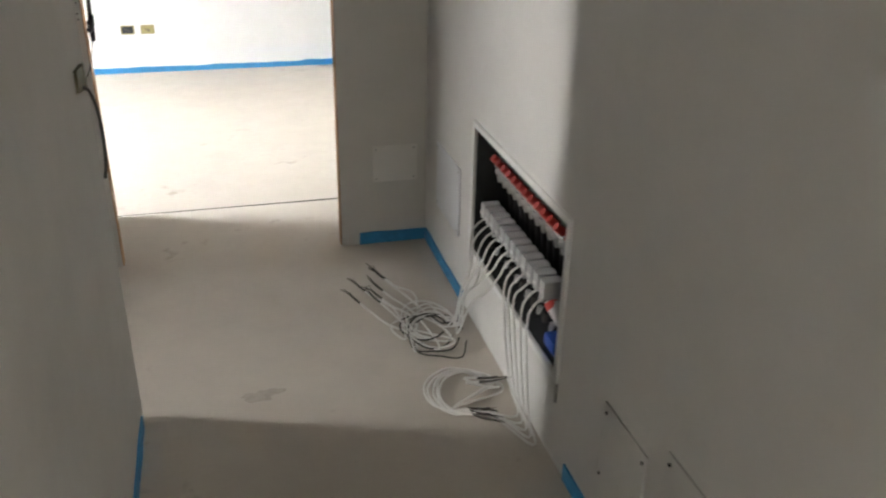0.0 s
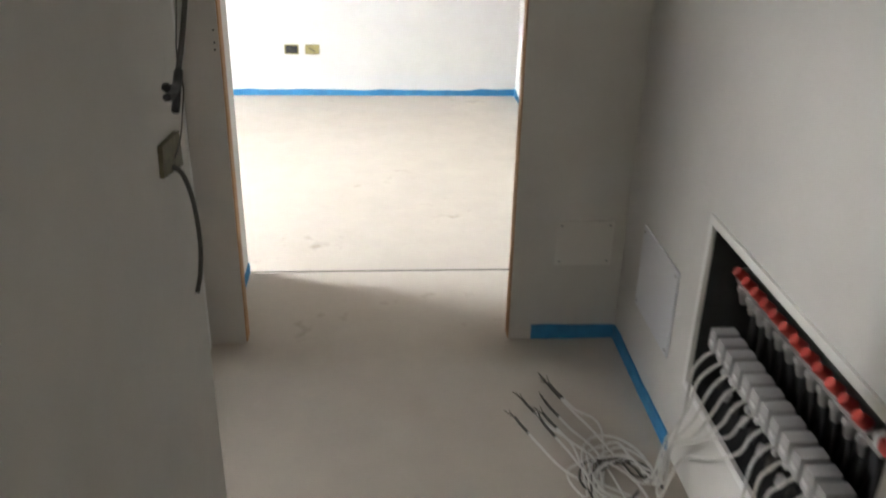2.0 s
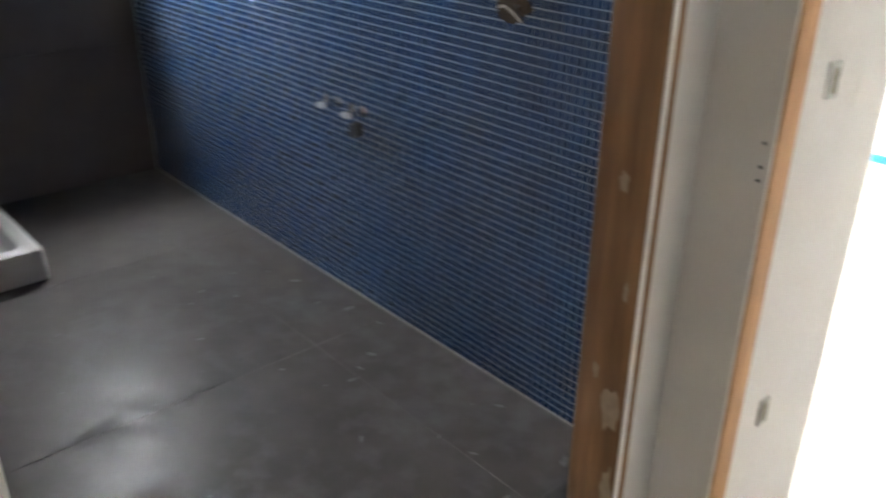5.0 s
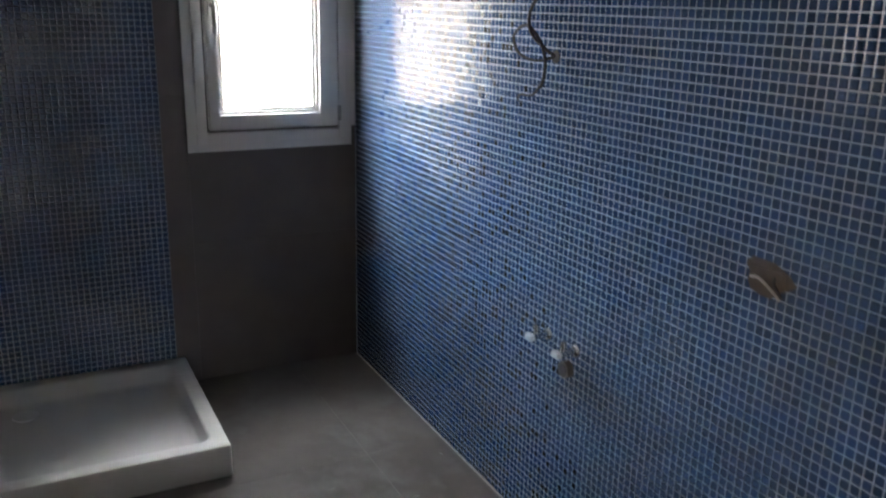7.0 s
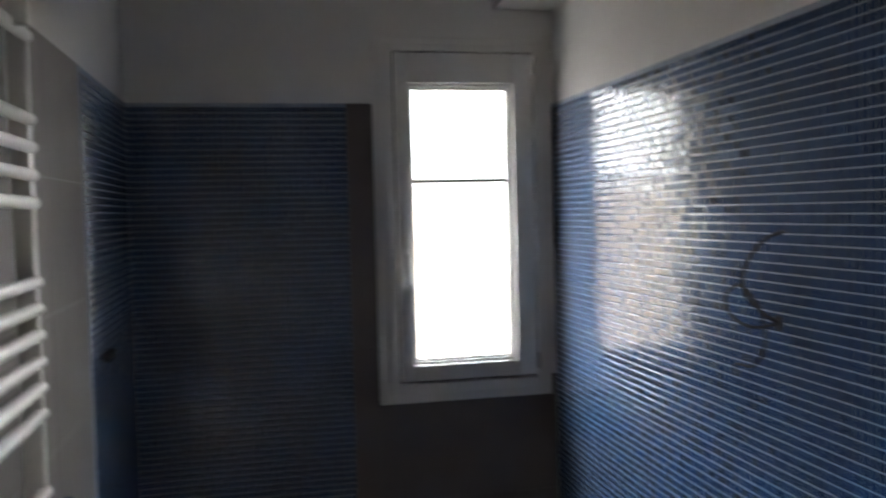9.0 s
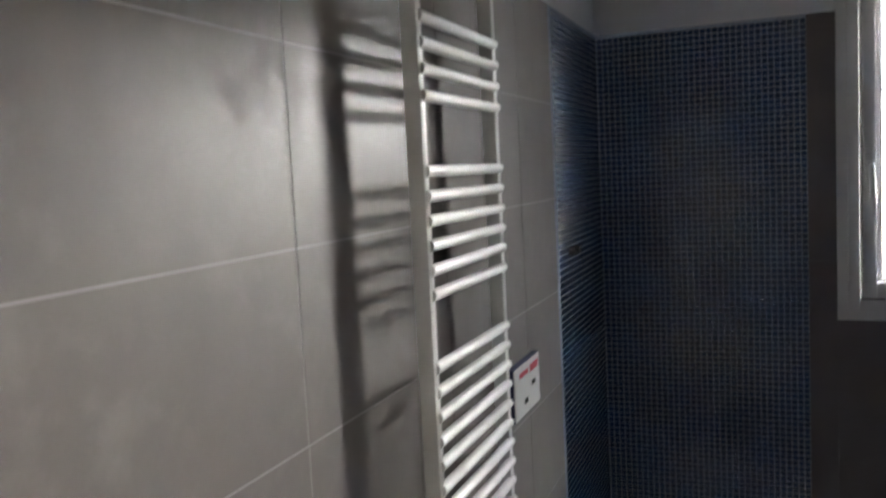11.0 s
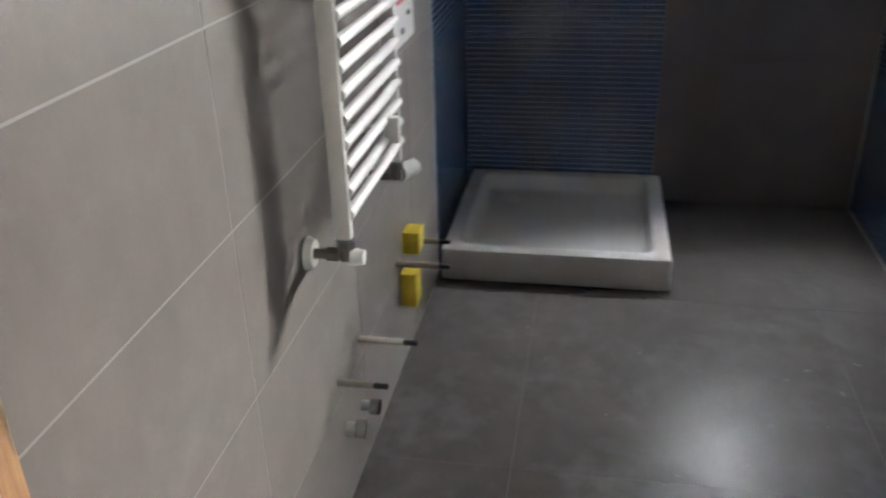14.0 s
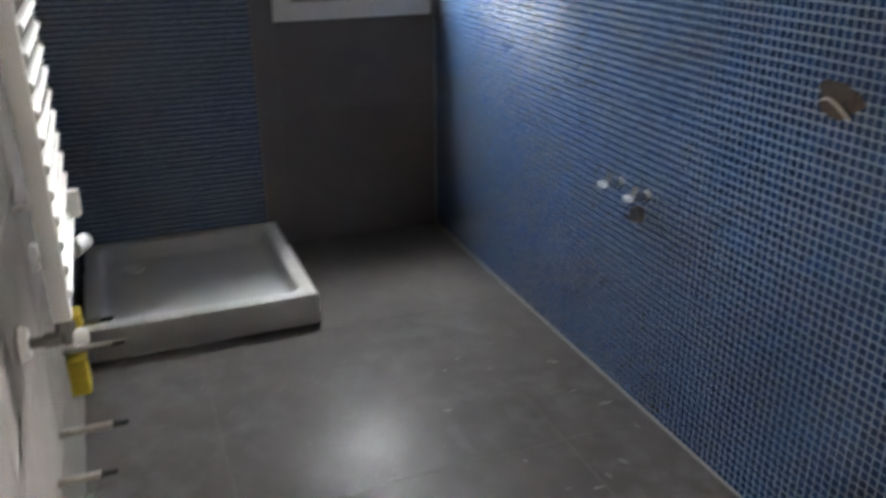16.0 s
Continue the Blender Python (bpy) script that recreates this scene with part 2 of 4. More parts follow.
# ---- structure ----
structure("floor_corridor", boxes((-1.42, 0.3, -8.2, R_S - 0.003, -0.12, 0.0)), M_SCREED, "bare beige screed floor of the corridor", "floor")
structure("floor_room", boxes((-4.7, 0.3, R_S + 0.004, 3.3, -0.12, 0.0)), M_SCREED, "bare beige screed floor of the bright room", "floor")
structure("trim_floor_joint", boxes((-1.30, 0.1, R_S - 0.003, R_S + 0.004, -0.1, 0.0015)), M_DARK, "thin dark expansion joint across the screed", "joint")
floor_bath = structure("floor_bathroom", boxes((-4.7, -1.42, -1.4, 0.5, -0.12, -0.0008)), M_FLOORJ, "dark grey porcelain tile floor, dusty", "floor")

structure("wall_corridor_east", boxes(
    (0, 0.25, -8.0, NB[0], 0, H), (0, 0.25, NB[1], 0.11, 0, H),
    (0, 0.25, NB[0], NB[1], 0, NB[2]), (0, 0.25, NB[0], NB[1], NB[3], H), (0.14, 0.25, NB[0], NB[1], NB[2], NB[3])),
    M_PLASTER, "white plastered corridor wall with a recess", "wall")
structure("wall_end", boxes(
    (DOOR_W, -1.257, 0, 0.11, 0, H), (-0.333, 0.0, 0, 0.11, 0, H), (-1.257, -0.333, 0, 0.11, 2.13, H),
    (-1.257, -1.232, 0, 0.006, 0, 2.13), (-0.359, -0.333, 0, 0.006, 0, 2.13)),
    M_PLASTER2, "grey primed end wall round a rough door opening", "wall")
structure("wall_passage", boxes((DOOR_W, -1.295, 0.11, R_S, 0, H)), M_PLASTER, "white plastered reveal", "wall")
structure("wall_corridor_west", boxes((-1.41, NEAR_W, -8.0, -5.6, 0, H), (-1.41, NEAR_W, -4.4, -1.090, 0, H), (-1.305, NEAR_W, -1.090, -1.064, 2.13, H), (-1.41, NEAR_W, -5.6, -4.4, 2.13, H)), M_PLASTER2, "grey primed corridor wall", "wall")
bm = bmesh.new()
low = [bm.verts.new((x, y, 0)) for x, y in ((-1.305, -1.0895), (NEAR_W, -1.0895), (NEAR_W, -1.008), (-1.305, -1.066))]
top = [bm.verts.new((v.co.x, v.co.y, 2.13)) for v in low]
bm.faces.new(low[::-1]), bm.faces.new(top)
for k in range(4):
    bm.faces.new((low[k], low[(k + 1) % 4], top[(k + 1) % 4], top[k]))
structure("wall_reveal", bm, M_PLASTER2, "splayed plaster reveal beside the bathroom doorway", "wall")
structure("wall_bathroom_east", boxes(
    (-1.435, DOOR_W, -0.088, R_S, 0, H), (-1.41, -1.20, -1.058, -0.088, 2.13, H)),
    M_PLASTER, "white plastered wall beside the bathroom door", "wall")
wall_n = structure("wall_bathroom_north", boxes((-4.62, -1.435, B_N, R_S, 0, H)), M_PLASTER, "white wall, lower part clad in navy mosaic", "wall")
wall_s = structure("wall_bathroom_south", boxes((-4.62, -1.41, B_S - 0.2, B_S, 0, H)), M_PLASTER, "white wall clad in large grey tiles and mosaic", "wall")
WY0, WY1, WZ0, WZ1 = -0.232, 0.325, 1.04, 2.285
wall_w = structure("wall_bathroom_west", boxes(
    (-4.62, B_W, B_S - 0.2, WY0, 0, H), (-4.62, B_W, WY1, B_N, 0, H), (-4.62, B_W, WY0, WY1, 0, WZ0), (-4.62, B_W, WY0, WY1, WZ1, H)),
    M_PLASTER, "white window wall clad in mosaic and dark tiles", "wall")
structure("wall_room_north", boxes((-4.7, 0.3, R_N, R_N + 0.2, 0, H)), M_PLASTER, "white painted wall of the bright room", "wall")
structure("wall_room_east", boxes((R_E, 0.3, 0.112, R_N, 0, H)), M_PLASTER, "white painted wall of the bright room", "wall")
structure("wall_room_west", boxes(
    (-4.62, R_W, R_S, 1.04, 0, H), (-4.62, R_W, 1.90, R_N, 0, H), (-4.62, R_W, 1.04, 1.90, 0, 0.8), (-4.62, R_W, 1.04, 1.90, 2.3, H)),
    M_PLASTER, "white painted window wall of the bright room", "wall")
structure("wall_hall_south", boxes((-1.37, -0.0, -8.2, -8.0, 0, 0.8), (-1.37, 0.0, -8.2, -8.0, 2.2, H)), M_PLASTER, "plain wall at the far end of the corridor", "wall")
structure("ceiling", boxes((-4.7, 0.3, -8.2, 3.4, H, H + 0.15)), M_PLASTER, "white plastered ceiling", "ceiling")
structure("soffit", boxes((B_W, -1.435, 0.17, B_N, 2.44, H)), M_PLASTER, "white boxed soffit under the bathroom ceiling", "soffit")
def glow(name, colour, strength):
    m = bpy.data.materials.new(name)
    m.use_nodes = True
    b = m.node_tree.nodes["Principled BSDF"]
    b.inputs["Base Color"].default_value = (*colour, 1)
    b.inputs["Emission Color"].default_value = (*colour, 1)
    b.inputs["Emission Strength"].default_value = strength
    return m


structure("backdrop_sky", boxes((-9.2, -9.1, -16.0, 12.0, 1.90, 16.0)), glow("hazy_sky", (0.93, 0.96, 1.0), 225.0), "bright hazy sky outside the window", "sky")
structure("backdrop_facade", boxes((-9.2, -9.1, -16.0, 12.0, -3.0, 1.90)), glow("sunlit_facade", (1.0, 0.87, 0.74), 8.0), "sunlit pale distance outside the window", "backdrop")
structure("ground", boxes((-60, 60, -60, 60, -3.2, -3.0)), M_SCREED, "pale ground outside", "ground")


# ---- mosaic and tiles ----
PITCH, TILE = 0.0218, 0.0187


def tile_verts(o, u, v, n, w, h, rise, chamfer, tilt):
    a, b = random.uniform(-tilt, tilt), random.uniform(-tilt, tilt)
    out = []
    for s, t in ((0, 0), (1, 0), (1, 1), (0, 1)):
        out.append(o + u * (s * w) + v * (t * h))
    for inset, lift in ((0.0002, rise * 0.6), (chamfer, rise * 1.4)):      # steep side, then a soft pillowed rim
        for s, t in ((0, 0), (1, 0), (1, 1), (0, 1)):
            z = lift + (s - 0.5) * a * w + (t - 0.5) * b * h
            out.append(o + u * (s * w + (0.5 - s) * 2 * inset) + v * (t * h + (0.5 - t) * 2 * inset) + n * z)
    return out


FACES = [(k, (k + 1) % 4, (k + 1) % 4 + 4, k + 4) for k in range(4)]
FACES += [(k + 4, (k + 1) % 4 + 4, (k + 1) % 4 + 8, k + 8) for k in range(4)] + [(8, 9, 10, 11)]


def mosaic(name, origin, u, v, n, cols, rows, parent, skip=None, tilt=0.017):
    u, v, n, o = Vector(u), Vector(v), Vector(n), Vector(origin)
    vs, fs = [], []
    for i in range(cols):
        for j in range(rows):
            if skip and skip(i, j):
                continue
            k = len(vs)
            vs += tile_verts(o + u * (i * PITCH) + v * (j * PITCH), u, v, n, TILE, TILE, 0.0010, 0.0021, tilt)
            fs += [tuple(k + q for q in f) for f in FACES]
    me = bpy.data.meshes.new(name)
    me.from_pydata(vs, [], fs)
    me.materials.append(M_GLASSTILE)
    ob = new(name, me)
    ob.parent = parent
    return tagged(ob, "navy glass mosaic tiles with pale joints", kind="stuff")


def tiles(parent, plane, us, vs_, n_axis, material, gap=0.003, rise=0.008):
    """Large tiles between the joint lines us, vs_ on a plane: n_axis 'y+', 'x+' or 'z'."""
    for u0, u1 in zip(us, us[1:]):
        for v0, v1 in zip(vs_, vs_[1:]):
            bm = bmesh.new()
            g = gap / 2
            if n_axis == "y+":
                box(bm, u0 + g, u1 - g, plane, plane + rise, v0 + g, v1 - g)
            elif n_axis == "x+":
                box(bm, plane, plane + rise, u0 + g, u1 - g, v0 + g, v1 - g)
            else:
                box(bm, u0 + g, u1 - g, v0 + g, v1 - g, plane - 0.006, plane)
            part("tile", bm, material, parent, smooth=False)


# grout beds
part("grout_bed", boxes((-4.37, -1.436, B_N - 0.006, B_N, 0, TILE_TOP)), M_GROUT, wall_n, "pale grout", smooth=False)
part("grout_bed", boxes((-4.37, -3.59, B_S, B_S + 0.006, 0.0, TILE_TOP)), M_GROUT, wall_s, "pale grout", smooth=False)
part("grout_bed", boxes((B_W, B_W + 0.006, B_S + 0.006, -0.385, 0.0, TILE_TOP)), M_GROUT, wall_w, "pale grout", smooth=False)
part("grout_bed", boxes((-3.59, -1.412, B_S, B_S + 0.0074, 0, TILE_TOP)), M_GREYJ, wall_s, "light joint mortar", smooth=False)
part("grout_bed", boxes((B_W, B_W + 0.004, -0.385, WY0, 0, TILE_TOP), (B_W, B_W + 0.004, WY0, B_N - 0.008, 0, WZ0)), M_FLOORJ, wall_w, "dark joint mortar", smooth=False)

structure("trim_caulk", boxes((-4.36, -1.44, B_N - 0.012, B_N - 0.008, 0, 0.003)), M_GREYJ, "pale caulk line along the floor", "caulk")

# ---- window of the bathroom ----
def window_bath():
    w = thing("window_1", (B_W, 0.04, 0.96), "white single-sash window with frosted daylight behind it", "window", kind="structure")
    y0, y1, z0, z1 = -0.300, 0.376, 0.962, 2.330
    x = B_W
    for d, e, g in ((0.0, 0.040, 0.014), (0.036, 0.074, 0.026)):      # flat casing, then the raised frame
        part("window_frame", boxes((x, x + g, y0 + d, y0 + e, z0 + d, z1 - d * 0.8), (x, x + g, y1 - e * 0.8, y1 - d * 0.8, z0 + d, z1 - d * 0.8),
                                   (x, x + g, y0 + e, y1 - e * 0.8, z0 + d, z0 + e), (x, x + g, y0 + e, y1 - e * 0.8, z1 - e * 0.75, z1 - d * 0.8), bevel=0.003), M_FRAME, w)
    s0, s1, t0, t1 = -0.216, 0.310, 1.048, 2.269
    g0, g1, h0, h1 = -0.160, 0.222, 1.118, 2.145
    xs = x - 0.030
    part("sash", boxes((xs, x + 0.036, s0, g0 - 0.012, t0, t1), (xs, x + 0.036, g1 + 0.012, s1, t0, t1), (xs, x + 0.036, g0 - 0.012, g1 + 0.012, t0, h0 - 0.012),
                       (xs, x + 0.036, g0 - 0.012, g1 + 0.012, h1 + 0.012, t1), bevel=0.005), M_FRAME, w)
    part("sash_lip", boxes((xs, x + 0.018, g0 - 0.012, g0, h0 - 0.012, h1 + 0.012), (xs, x + 0.018, g1, g1 + 0.012, h0 - 0.012, h1 + 0.012),
                           (xs, x + 0.018, g0, g1, h0 - 0.012, h0), (xs, x + 0.018, g0, g1, h1, h1 + 0.012), bevel=0.002), M_FRAME, w)
    part("seal", boxes((xs, x + 0.006, s0 - 0.006, s0, t0 - 0.006, t1 + 0.006), (xs, x + 0.006, s1, s1 + 0.006, t0 - 0.006, t1 + 0.006),
                       (xs, x + 0.006, s0, s1, t0 - 0.006, t0), (xs, x + 0.006, s0, s1, t1, t1 + 0.006)), M_CONDUIT, w, "dark rubber seal")
    part("glazing_bead", boxes((xs + 0.004, x + 0.004, g0, g0 + 0.010, h0, h1), (xs + 0.004, x + 0.004, g1 - 0.010, g1, h0, h1),
                               (xs + 0.004, x + 0.004, g0, g1, h0, h0 + 0.010), (xs + 0.004, x + 0.004, g0, g1, h1 - 0.010, h1)), M_FRAME, w)
    part("glazing_bar", boxes((x - 0.02, x - 0.004, g0, g1, 1.787, 1.803)), M_FRAME, w)
    pane = part("pane", boxes((x - 0.014, x - 0.010, g0 + 0.002, g1 - 0.002, h0 + 0.002, h1 - 0.002)), M_GLASS, w, smooth=False)
    pane.visible_shadow = False
    hd = part("window_handle", boxes((x + 0.036, x + 0.046, -0.203, -0.178, 1.475, 1.545), bevel=0.004), M_WHITE, w)
    lever = bmesh.new()
    tube(lever, [(x + 0.046, -0.190, 1.520), (x + 0.074, -0.190, 1.524), (x + 0.082, -0.189, 1.50), (x + 0.082, -0.186, 1.415)], 0.0095, 10, 5)
    part("lever", lever, M_WHITE, hd)
    for z in (1.10, 2.22):
        part("hinge", rod((x + 0.034, 0.316, z - 0.03), (x + 0.034, 0.316, z + 0.03), 0.008), M_STEEL, w)


window_bath()
w2 = thing("window_2", (R_W, 1.25, 0.8), "white window of the bright room", "window", kind="structure")
part("window_frame", boxes((R_W - 0.08, R_W - 0.02, 1.04, 1.10, 0.8, 2.3), (R_W - 0.08, R_W - 0.02, 1.84, 1.90, 0.8, 2.3),
                           (R_W - 0.08, R_W - 0.02, 1.10, 1.84, 0.8, 0.87), (R_W - 0.08, R_W - 0.02, 1.10, 1.84, 2.23, 2.3)), M_FRAME, w2)


# ---- rough wooden door frames ----
def door_frame_room():
    d = thing("door_frame", (-0.8, 0.0, 0.0), "raw spruce sub-frame of the bright room's doorway, unfinished", "door frame")
    part("jamb", boxes((-1.257, -1.228, 0.0065, 0.055, 0.0, 2.10), bevel=0.002), M_WOOD, d)
    part("jamb", boxes((-0.363, -0.333, 0.0065, 0.055, 0.0, 2.10), bevel=0.002), M_WOOD, d)
    part("head", boxes((-1.257, -0.333, 0.0065, 0.055, 2.10, 2.13), bevel=0.002), M_WOOD, d)
    for z0, z1 in ((1.022, 1.082), (0.378, 0.436)):
        anchor = part("frame_anchor", boxes((-1.2955, -1.290, 0.266, 0.298, z0, z1), bevel=0.001), M_STEEL, d, "grey metal frame anchor")
        part("anchor_slot", boxes((-1.2902, -1.2892, 0.274, 0.290, z0 + 0.008, z1 - 0.010)), M_BOXL, anchor)
    for z in (1.02, 0.985, 0.965):
        part("screw", rod((-1.244, 0.001, z), (-1.244, -0.002, z), 0.003, seg=8), M_DARK, d)


def door_frame_bath():
    d = thing("door_frame", (-1.38, -0.55, 0.0), "stained spruce sub-frame of the bathroom doorway, plaster-smeared", "door frame")
    part("jamb", boxes((-1.435, -1.337, -0.117, -0.088, 0.0, 2.10), bevel=0.002), M_WOOD_D, d, "dark stained jamb board")
    part("jamb", boxes((-1.415, -1.305, -1.090, -1.072, 0.0, 2.10), bevel=0.002), M_WOOD, d, "raw jamb board with plaster smears")
    part("head", boxes((-1.435, -1.305, -1.058, -0.117, 2.10, 2.13), bevel=0.002), M_WOOD, d)
    part("corner_bead", boxes((-1.337, -1.3335, -0.119, -0.110, 0.0, 2.10), (-1.3452, -1.341, -0.110, -0.02, 0.0, 2.10)), M_PLASTER, d, "white corner bead")


def smear(parent, cx, cz, w, h, y, side, seed, name="plaster_smear", material=None):
    rng = random.Random(seed)
    bm = bmesh.new()
    n = 16
    ring = []
    for k in range(n):
        a = 2 * math.pi * k / n
        rr = rng.uniform(0.55, 1.0)
        ring.append(bm.verts.new((cx + w * rr * math.cos(a), y, cz + h * rr * math.sin(a))))
    mid = bm.verts.new((cx, y + side * 0.0022, cz))
    for k in range(n):
        bm.faces.new((ring[k], ring[(k + 1) % n], mid))
    part(name, bm, material or M_SMEAR, parent)


door_frame_room()
door_frame_bath()
bath_frame = scene.objects["door_frame.001"]
for k, (cx, cz, w, h) in enumerate(((-1.318, 1.21, 0.013, 0.075), (-1.345, 1.045, 0.003, 0.02), (-1.356, 0.80, 0.004, 0.010), (-1.379, 0.79, 0.004, 0.012), (-1.335, 0.93, 0.007, 0.05),
                                    (-1.388, 0.66, 0.010, 0.05), (-1.372, 0.61, 0.006, 0.03), (-1.402, 0.58, 0.008, 0.035), (-1.395, 1.13, 0.003, 0.02), (-1.412, 1.02, 0.003, 0.05))):
    smear(bath_frame, cx, cz, w, h, -1.0718, 1, k)
for k, (cx, cz, w, h) in enumerate(((-1.402, 0.92, 0.006, 0.011), (-1.396, 0.88, 0.004, 0.008), (-1.407, 0.64, 0.006, 0.010), (-1.385, 0.745, 0.006, 0.014), (-1.41, 0.56, 0.005, 0.012), (-1.37, 1.24, 0.005, 0.009))):
    smear(bath_frame, cx, cz, w, h, -1.0719, 1, 40 + k, "knot", M_WOOD_D)
for k, (cx, cz, w, h) in enumerate(((-1.365, 0.56, 0.022, 0.05), (-1.40, 0.62, 0.008, 0.02), (-1.355, 0.40, 0.014, 0.06), (-1.39, 0.20, 0.025, 0.10),
                                    (-1.36, 0.78, 0.006, 0.02), (-1.385, 0.95, 0.010, 0.02))):
    smear(bath_frame, cx, cz, w, h, -0.1172, -1, 20 + k)


# ---- blue perimeter strips ----
def strip(a, b, h, out, label="blue foam perimeter strip at the foot of the wall"):
    a, b, out = Vector(a), Vector(b), Vector(out)
    n = max(2, int((b - a).length / 0.06))
    bm = bmesh.new()
    prev = None
    for i in range(n + 1):
        q = a + (b - a) * (i / n)
        hh = h * (0.86 + 0.22 * noise.noise(q * 7.0 + Vector((3, 1, 5))) + 0.08 * noise.noise(q * 31.0))
        th = 0.006 + 0.002 * noise.noise(q * 13)
        ring = [bm.verts.new(q), bm.verts.new(q + out * th), bm.verts.new(q + out * th + Vector((0, 0, hh))), bm.verts.new(q + Vector((0, 0, hh)))]
        if prev:
            for k in range(4):
                bm.faces.new((prev[k], prev[(k + 1) % 4], ring[(k + 1) % 4], ring[k]))
        else:
            bm.faces.new(ring[::-1])
        prev = ring
    bm.faces.new(prev)
    ob = new("baseboard_strip", finish(bm, "baseboard_strip", M_BLUE))
    return tagged(ob, label, "foam strip", kind="structure")


strip((R_W, R_N, 0), (R_E, R_N, 0), 0.045, (0, -1, 0))
strip((R_E, R_N - 0.01, 0), (R_E, 0.12, 0), 0.052, (-1, 0, 0))
strip((-1.295, 0.37, 0), (-1.295, R_S, 0), 0.045, (1, 0, 0))
strip((-0.285, 0, 0), (-0.006, 0, 0), 0.060, (0, -1, 0))
strip((0, -0.006, 0), (0, -0.60, 0), 0.060, (-1, 0, 0))
strip((0, -1.56, 0), (0, -4.0, 0), 0.060, (-1, 0, 0))
strip((NEAR_W, -1.07, 0), (NEAR_W, -4.0, 0), 0.060, (1, 0, 0))


# ---- bathroom things ----
def shower_tray():
    x0, x1, y0, y1, h = B_W + 0.008, -3.560, B_S + 0.026, -0.362, 0.118
    bm = bmesh.new()

    def loop(inset, radius, z, seg=6):
        ring = []
        for cx, cy, a0 in ((x1 - inset - radius, y1 - inset - radius, 0), (x0 + inset + radius, y1 - inset - radius, 90),
                           (x0 + inset + radius, y0 + inset + radius, 180), (x1 - inset - radius, y0 + inset + radius, 270)):
            for k in range(seg + 1):
                a = radians(a0 + 90 * k / seg)
                ring.append(bm.verts.new((cx + radius * math.cos(a), cy + radius * math.sin(a), z)))
        return ring

    rings = [loop(0.004, 0.010, 0.0), loop(0.0, 0.010, 0.006), loop(0.0, 0.012, h - 0.010), loop(0.003, 0.012, h - 0.003), loop(0.010, 0.012, h),
             loop(0.050, 0.040, h), loop(0.056, 0.040, h - 0.003), loop(0.060, 0.040, h - 0.010), loop(0.068, 0.045, 0.062), loop(0.078, 0.045, 0.052), loop(0.10, 0.045, 0.049)]
    for a, b in zip(rings, rings[1:]):
        for k in range(len(a)):
            bm.faces.new((a[k], a[(k + 1) % len(a)], b[(k + 1) % len(a)], b[k]))
    bm.faces.new(rings[-1])
    bm.faces.new(rings[0][::-1])
    t = part("shower_tray", bm, M_CERAMIC)
    tagged(t, "square white ceramic shower tray on the dark floor", "shower tray")
    part("drain_cover", rod((x0 + 0.17, y0 + 0.17, 0.050), (x0 + 0.17, y0 + 0.17, 0.056), 0.045, seg=24), M_LGREYP, t)


shower_tray()


def towel_radiator():
    xl, xr, y, wall = -2.312, -2.728, -1.083, B_S + 0.008
    r = thing("towel_radiator", (xl, y, 0.79), "white tubular towel radiator hung on the grey tiles", "radiator")
    for x in (xl, xr):
        b = boxes((x - 0.0125, x + 0.0125, y - 0.018, y + 0.015, 0.744, 2.160), bevel=0.008)
        part("rail", b, M_WHITE, r)
    zs = [0.793 + 0.0441 * i for i in range(11)] + [1.364 + 0.0434 * i for i in range(6)] + [1.711 + 0.045 * i for i in range(4)] + [1.981 + 0.045 * i for i in range(3)]
    for z in zs:
        part("bar", rod((xl + 0.004, y + 0.012, z), (xr - 0.004, y + 0.012, z), 0.0105, seg=14), M_WHITE, r)
    for x, z in ((xr + 0.125, 0.86), (xl - 0.11, 2.003), (xr + 0.10, 2.003)):
        br = part("bracket", rod((x, wall, z), (x, y + 0.012, z), 0.009), M_WHITE, r)
        part("bracket_cap", boxes((x - 0.012, x + 0.012, y + 0.012, y + 0.044, z - 0.028, z + 0.028), bevel=0.006), M_WHITE, br)
    # valves
    for x, knob in ((xl, False), (xr, True)):
        v = part("valve", rod((x, y, 0.744), (x, y, 0.702), 0.013), M_NICKEL, r, "chrome valve body")
        part("nut", rod((x, y, 0.741), (x, y, 0.724), 0.017, seg=6), M_NICKEL, v)
        part("pipe", rod((x, y, 0.710), (x, wall, 0.710), 0.010), M_NICKEL, v)
        part("nut", rod((x, y - 0.012, 0.710), (x, y - 0.036, 0.710), 0.015, seg=6), M_NICKEL, v)
        part("wall_rosette", rod((x, wall + 0.002, 0.710), (x, wall + 0.016, 0.710), 0.032, 0.026, seg=24), M_WHITE, v)
        if knob:
            k = cyl(bmesh.new(), (x - 0.012, y + 0.004, 0.710), (x - 0.062, y + 0.030, 0.710), 0.021, 0.019, 20)
            part("knob", k, M_WHITE, v, "white plastic thermostat knob")
        else:
            part("cap", rod((x, y + 0.010, 0.708), (x, y + 0.034, 0.708), 0.017, 0.014, seg=20), M_WHITE, v, "white plastic cap")
    return r


towel_radiator()


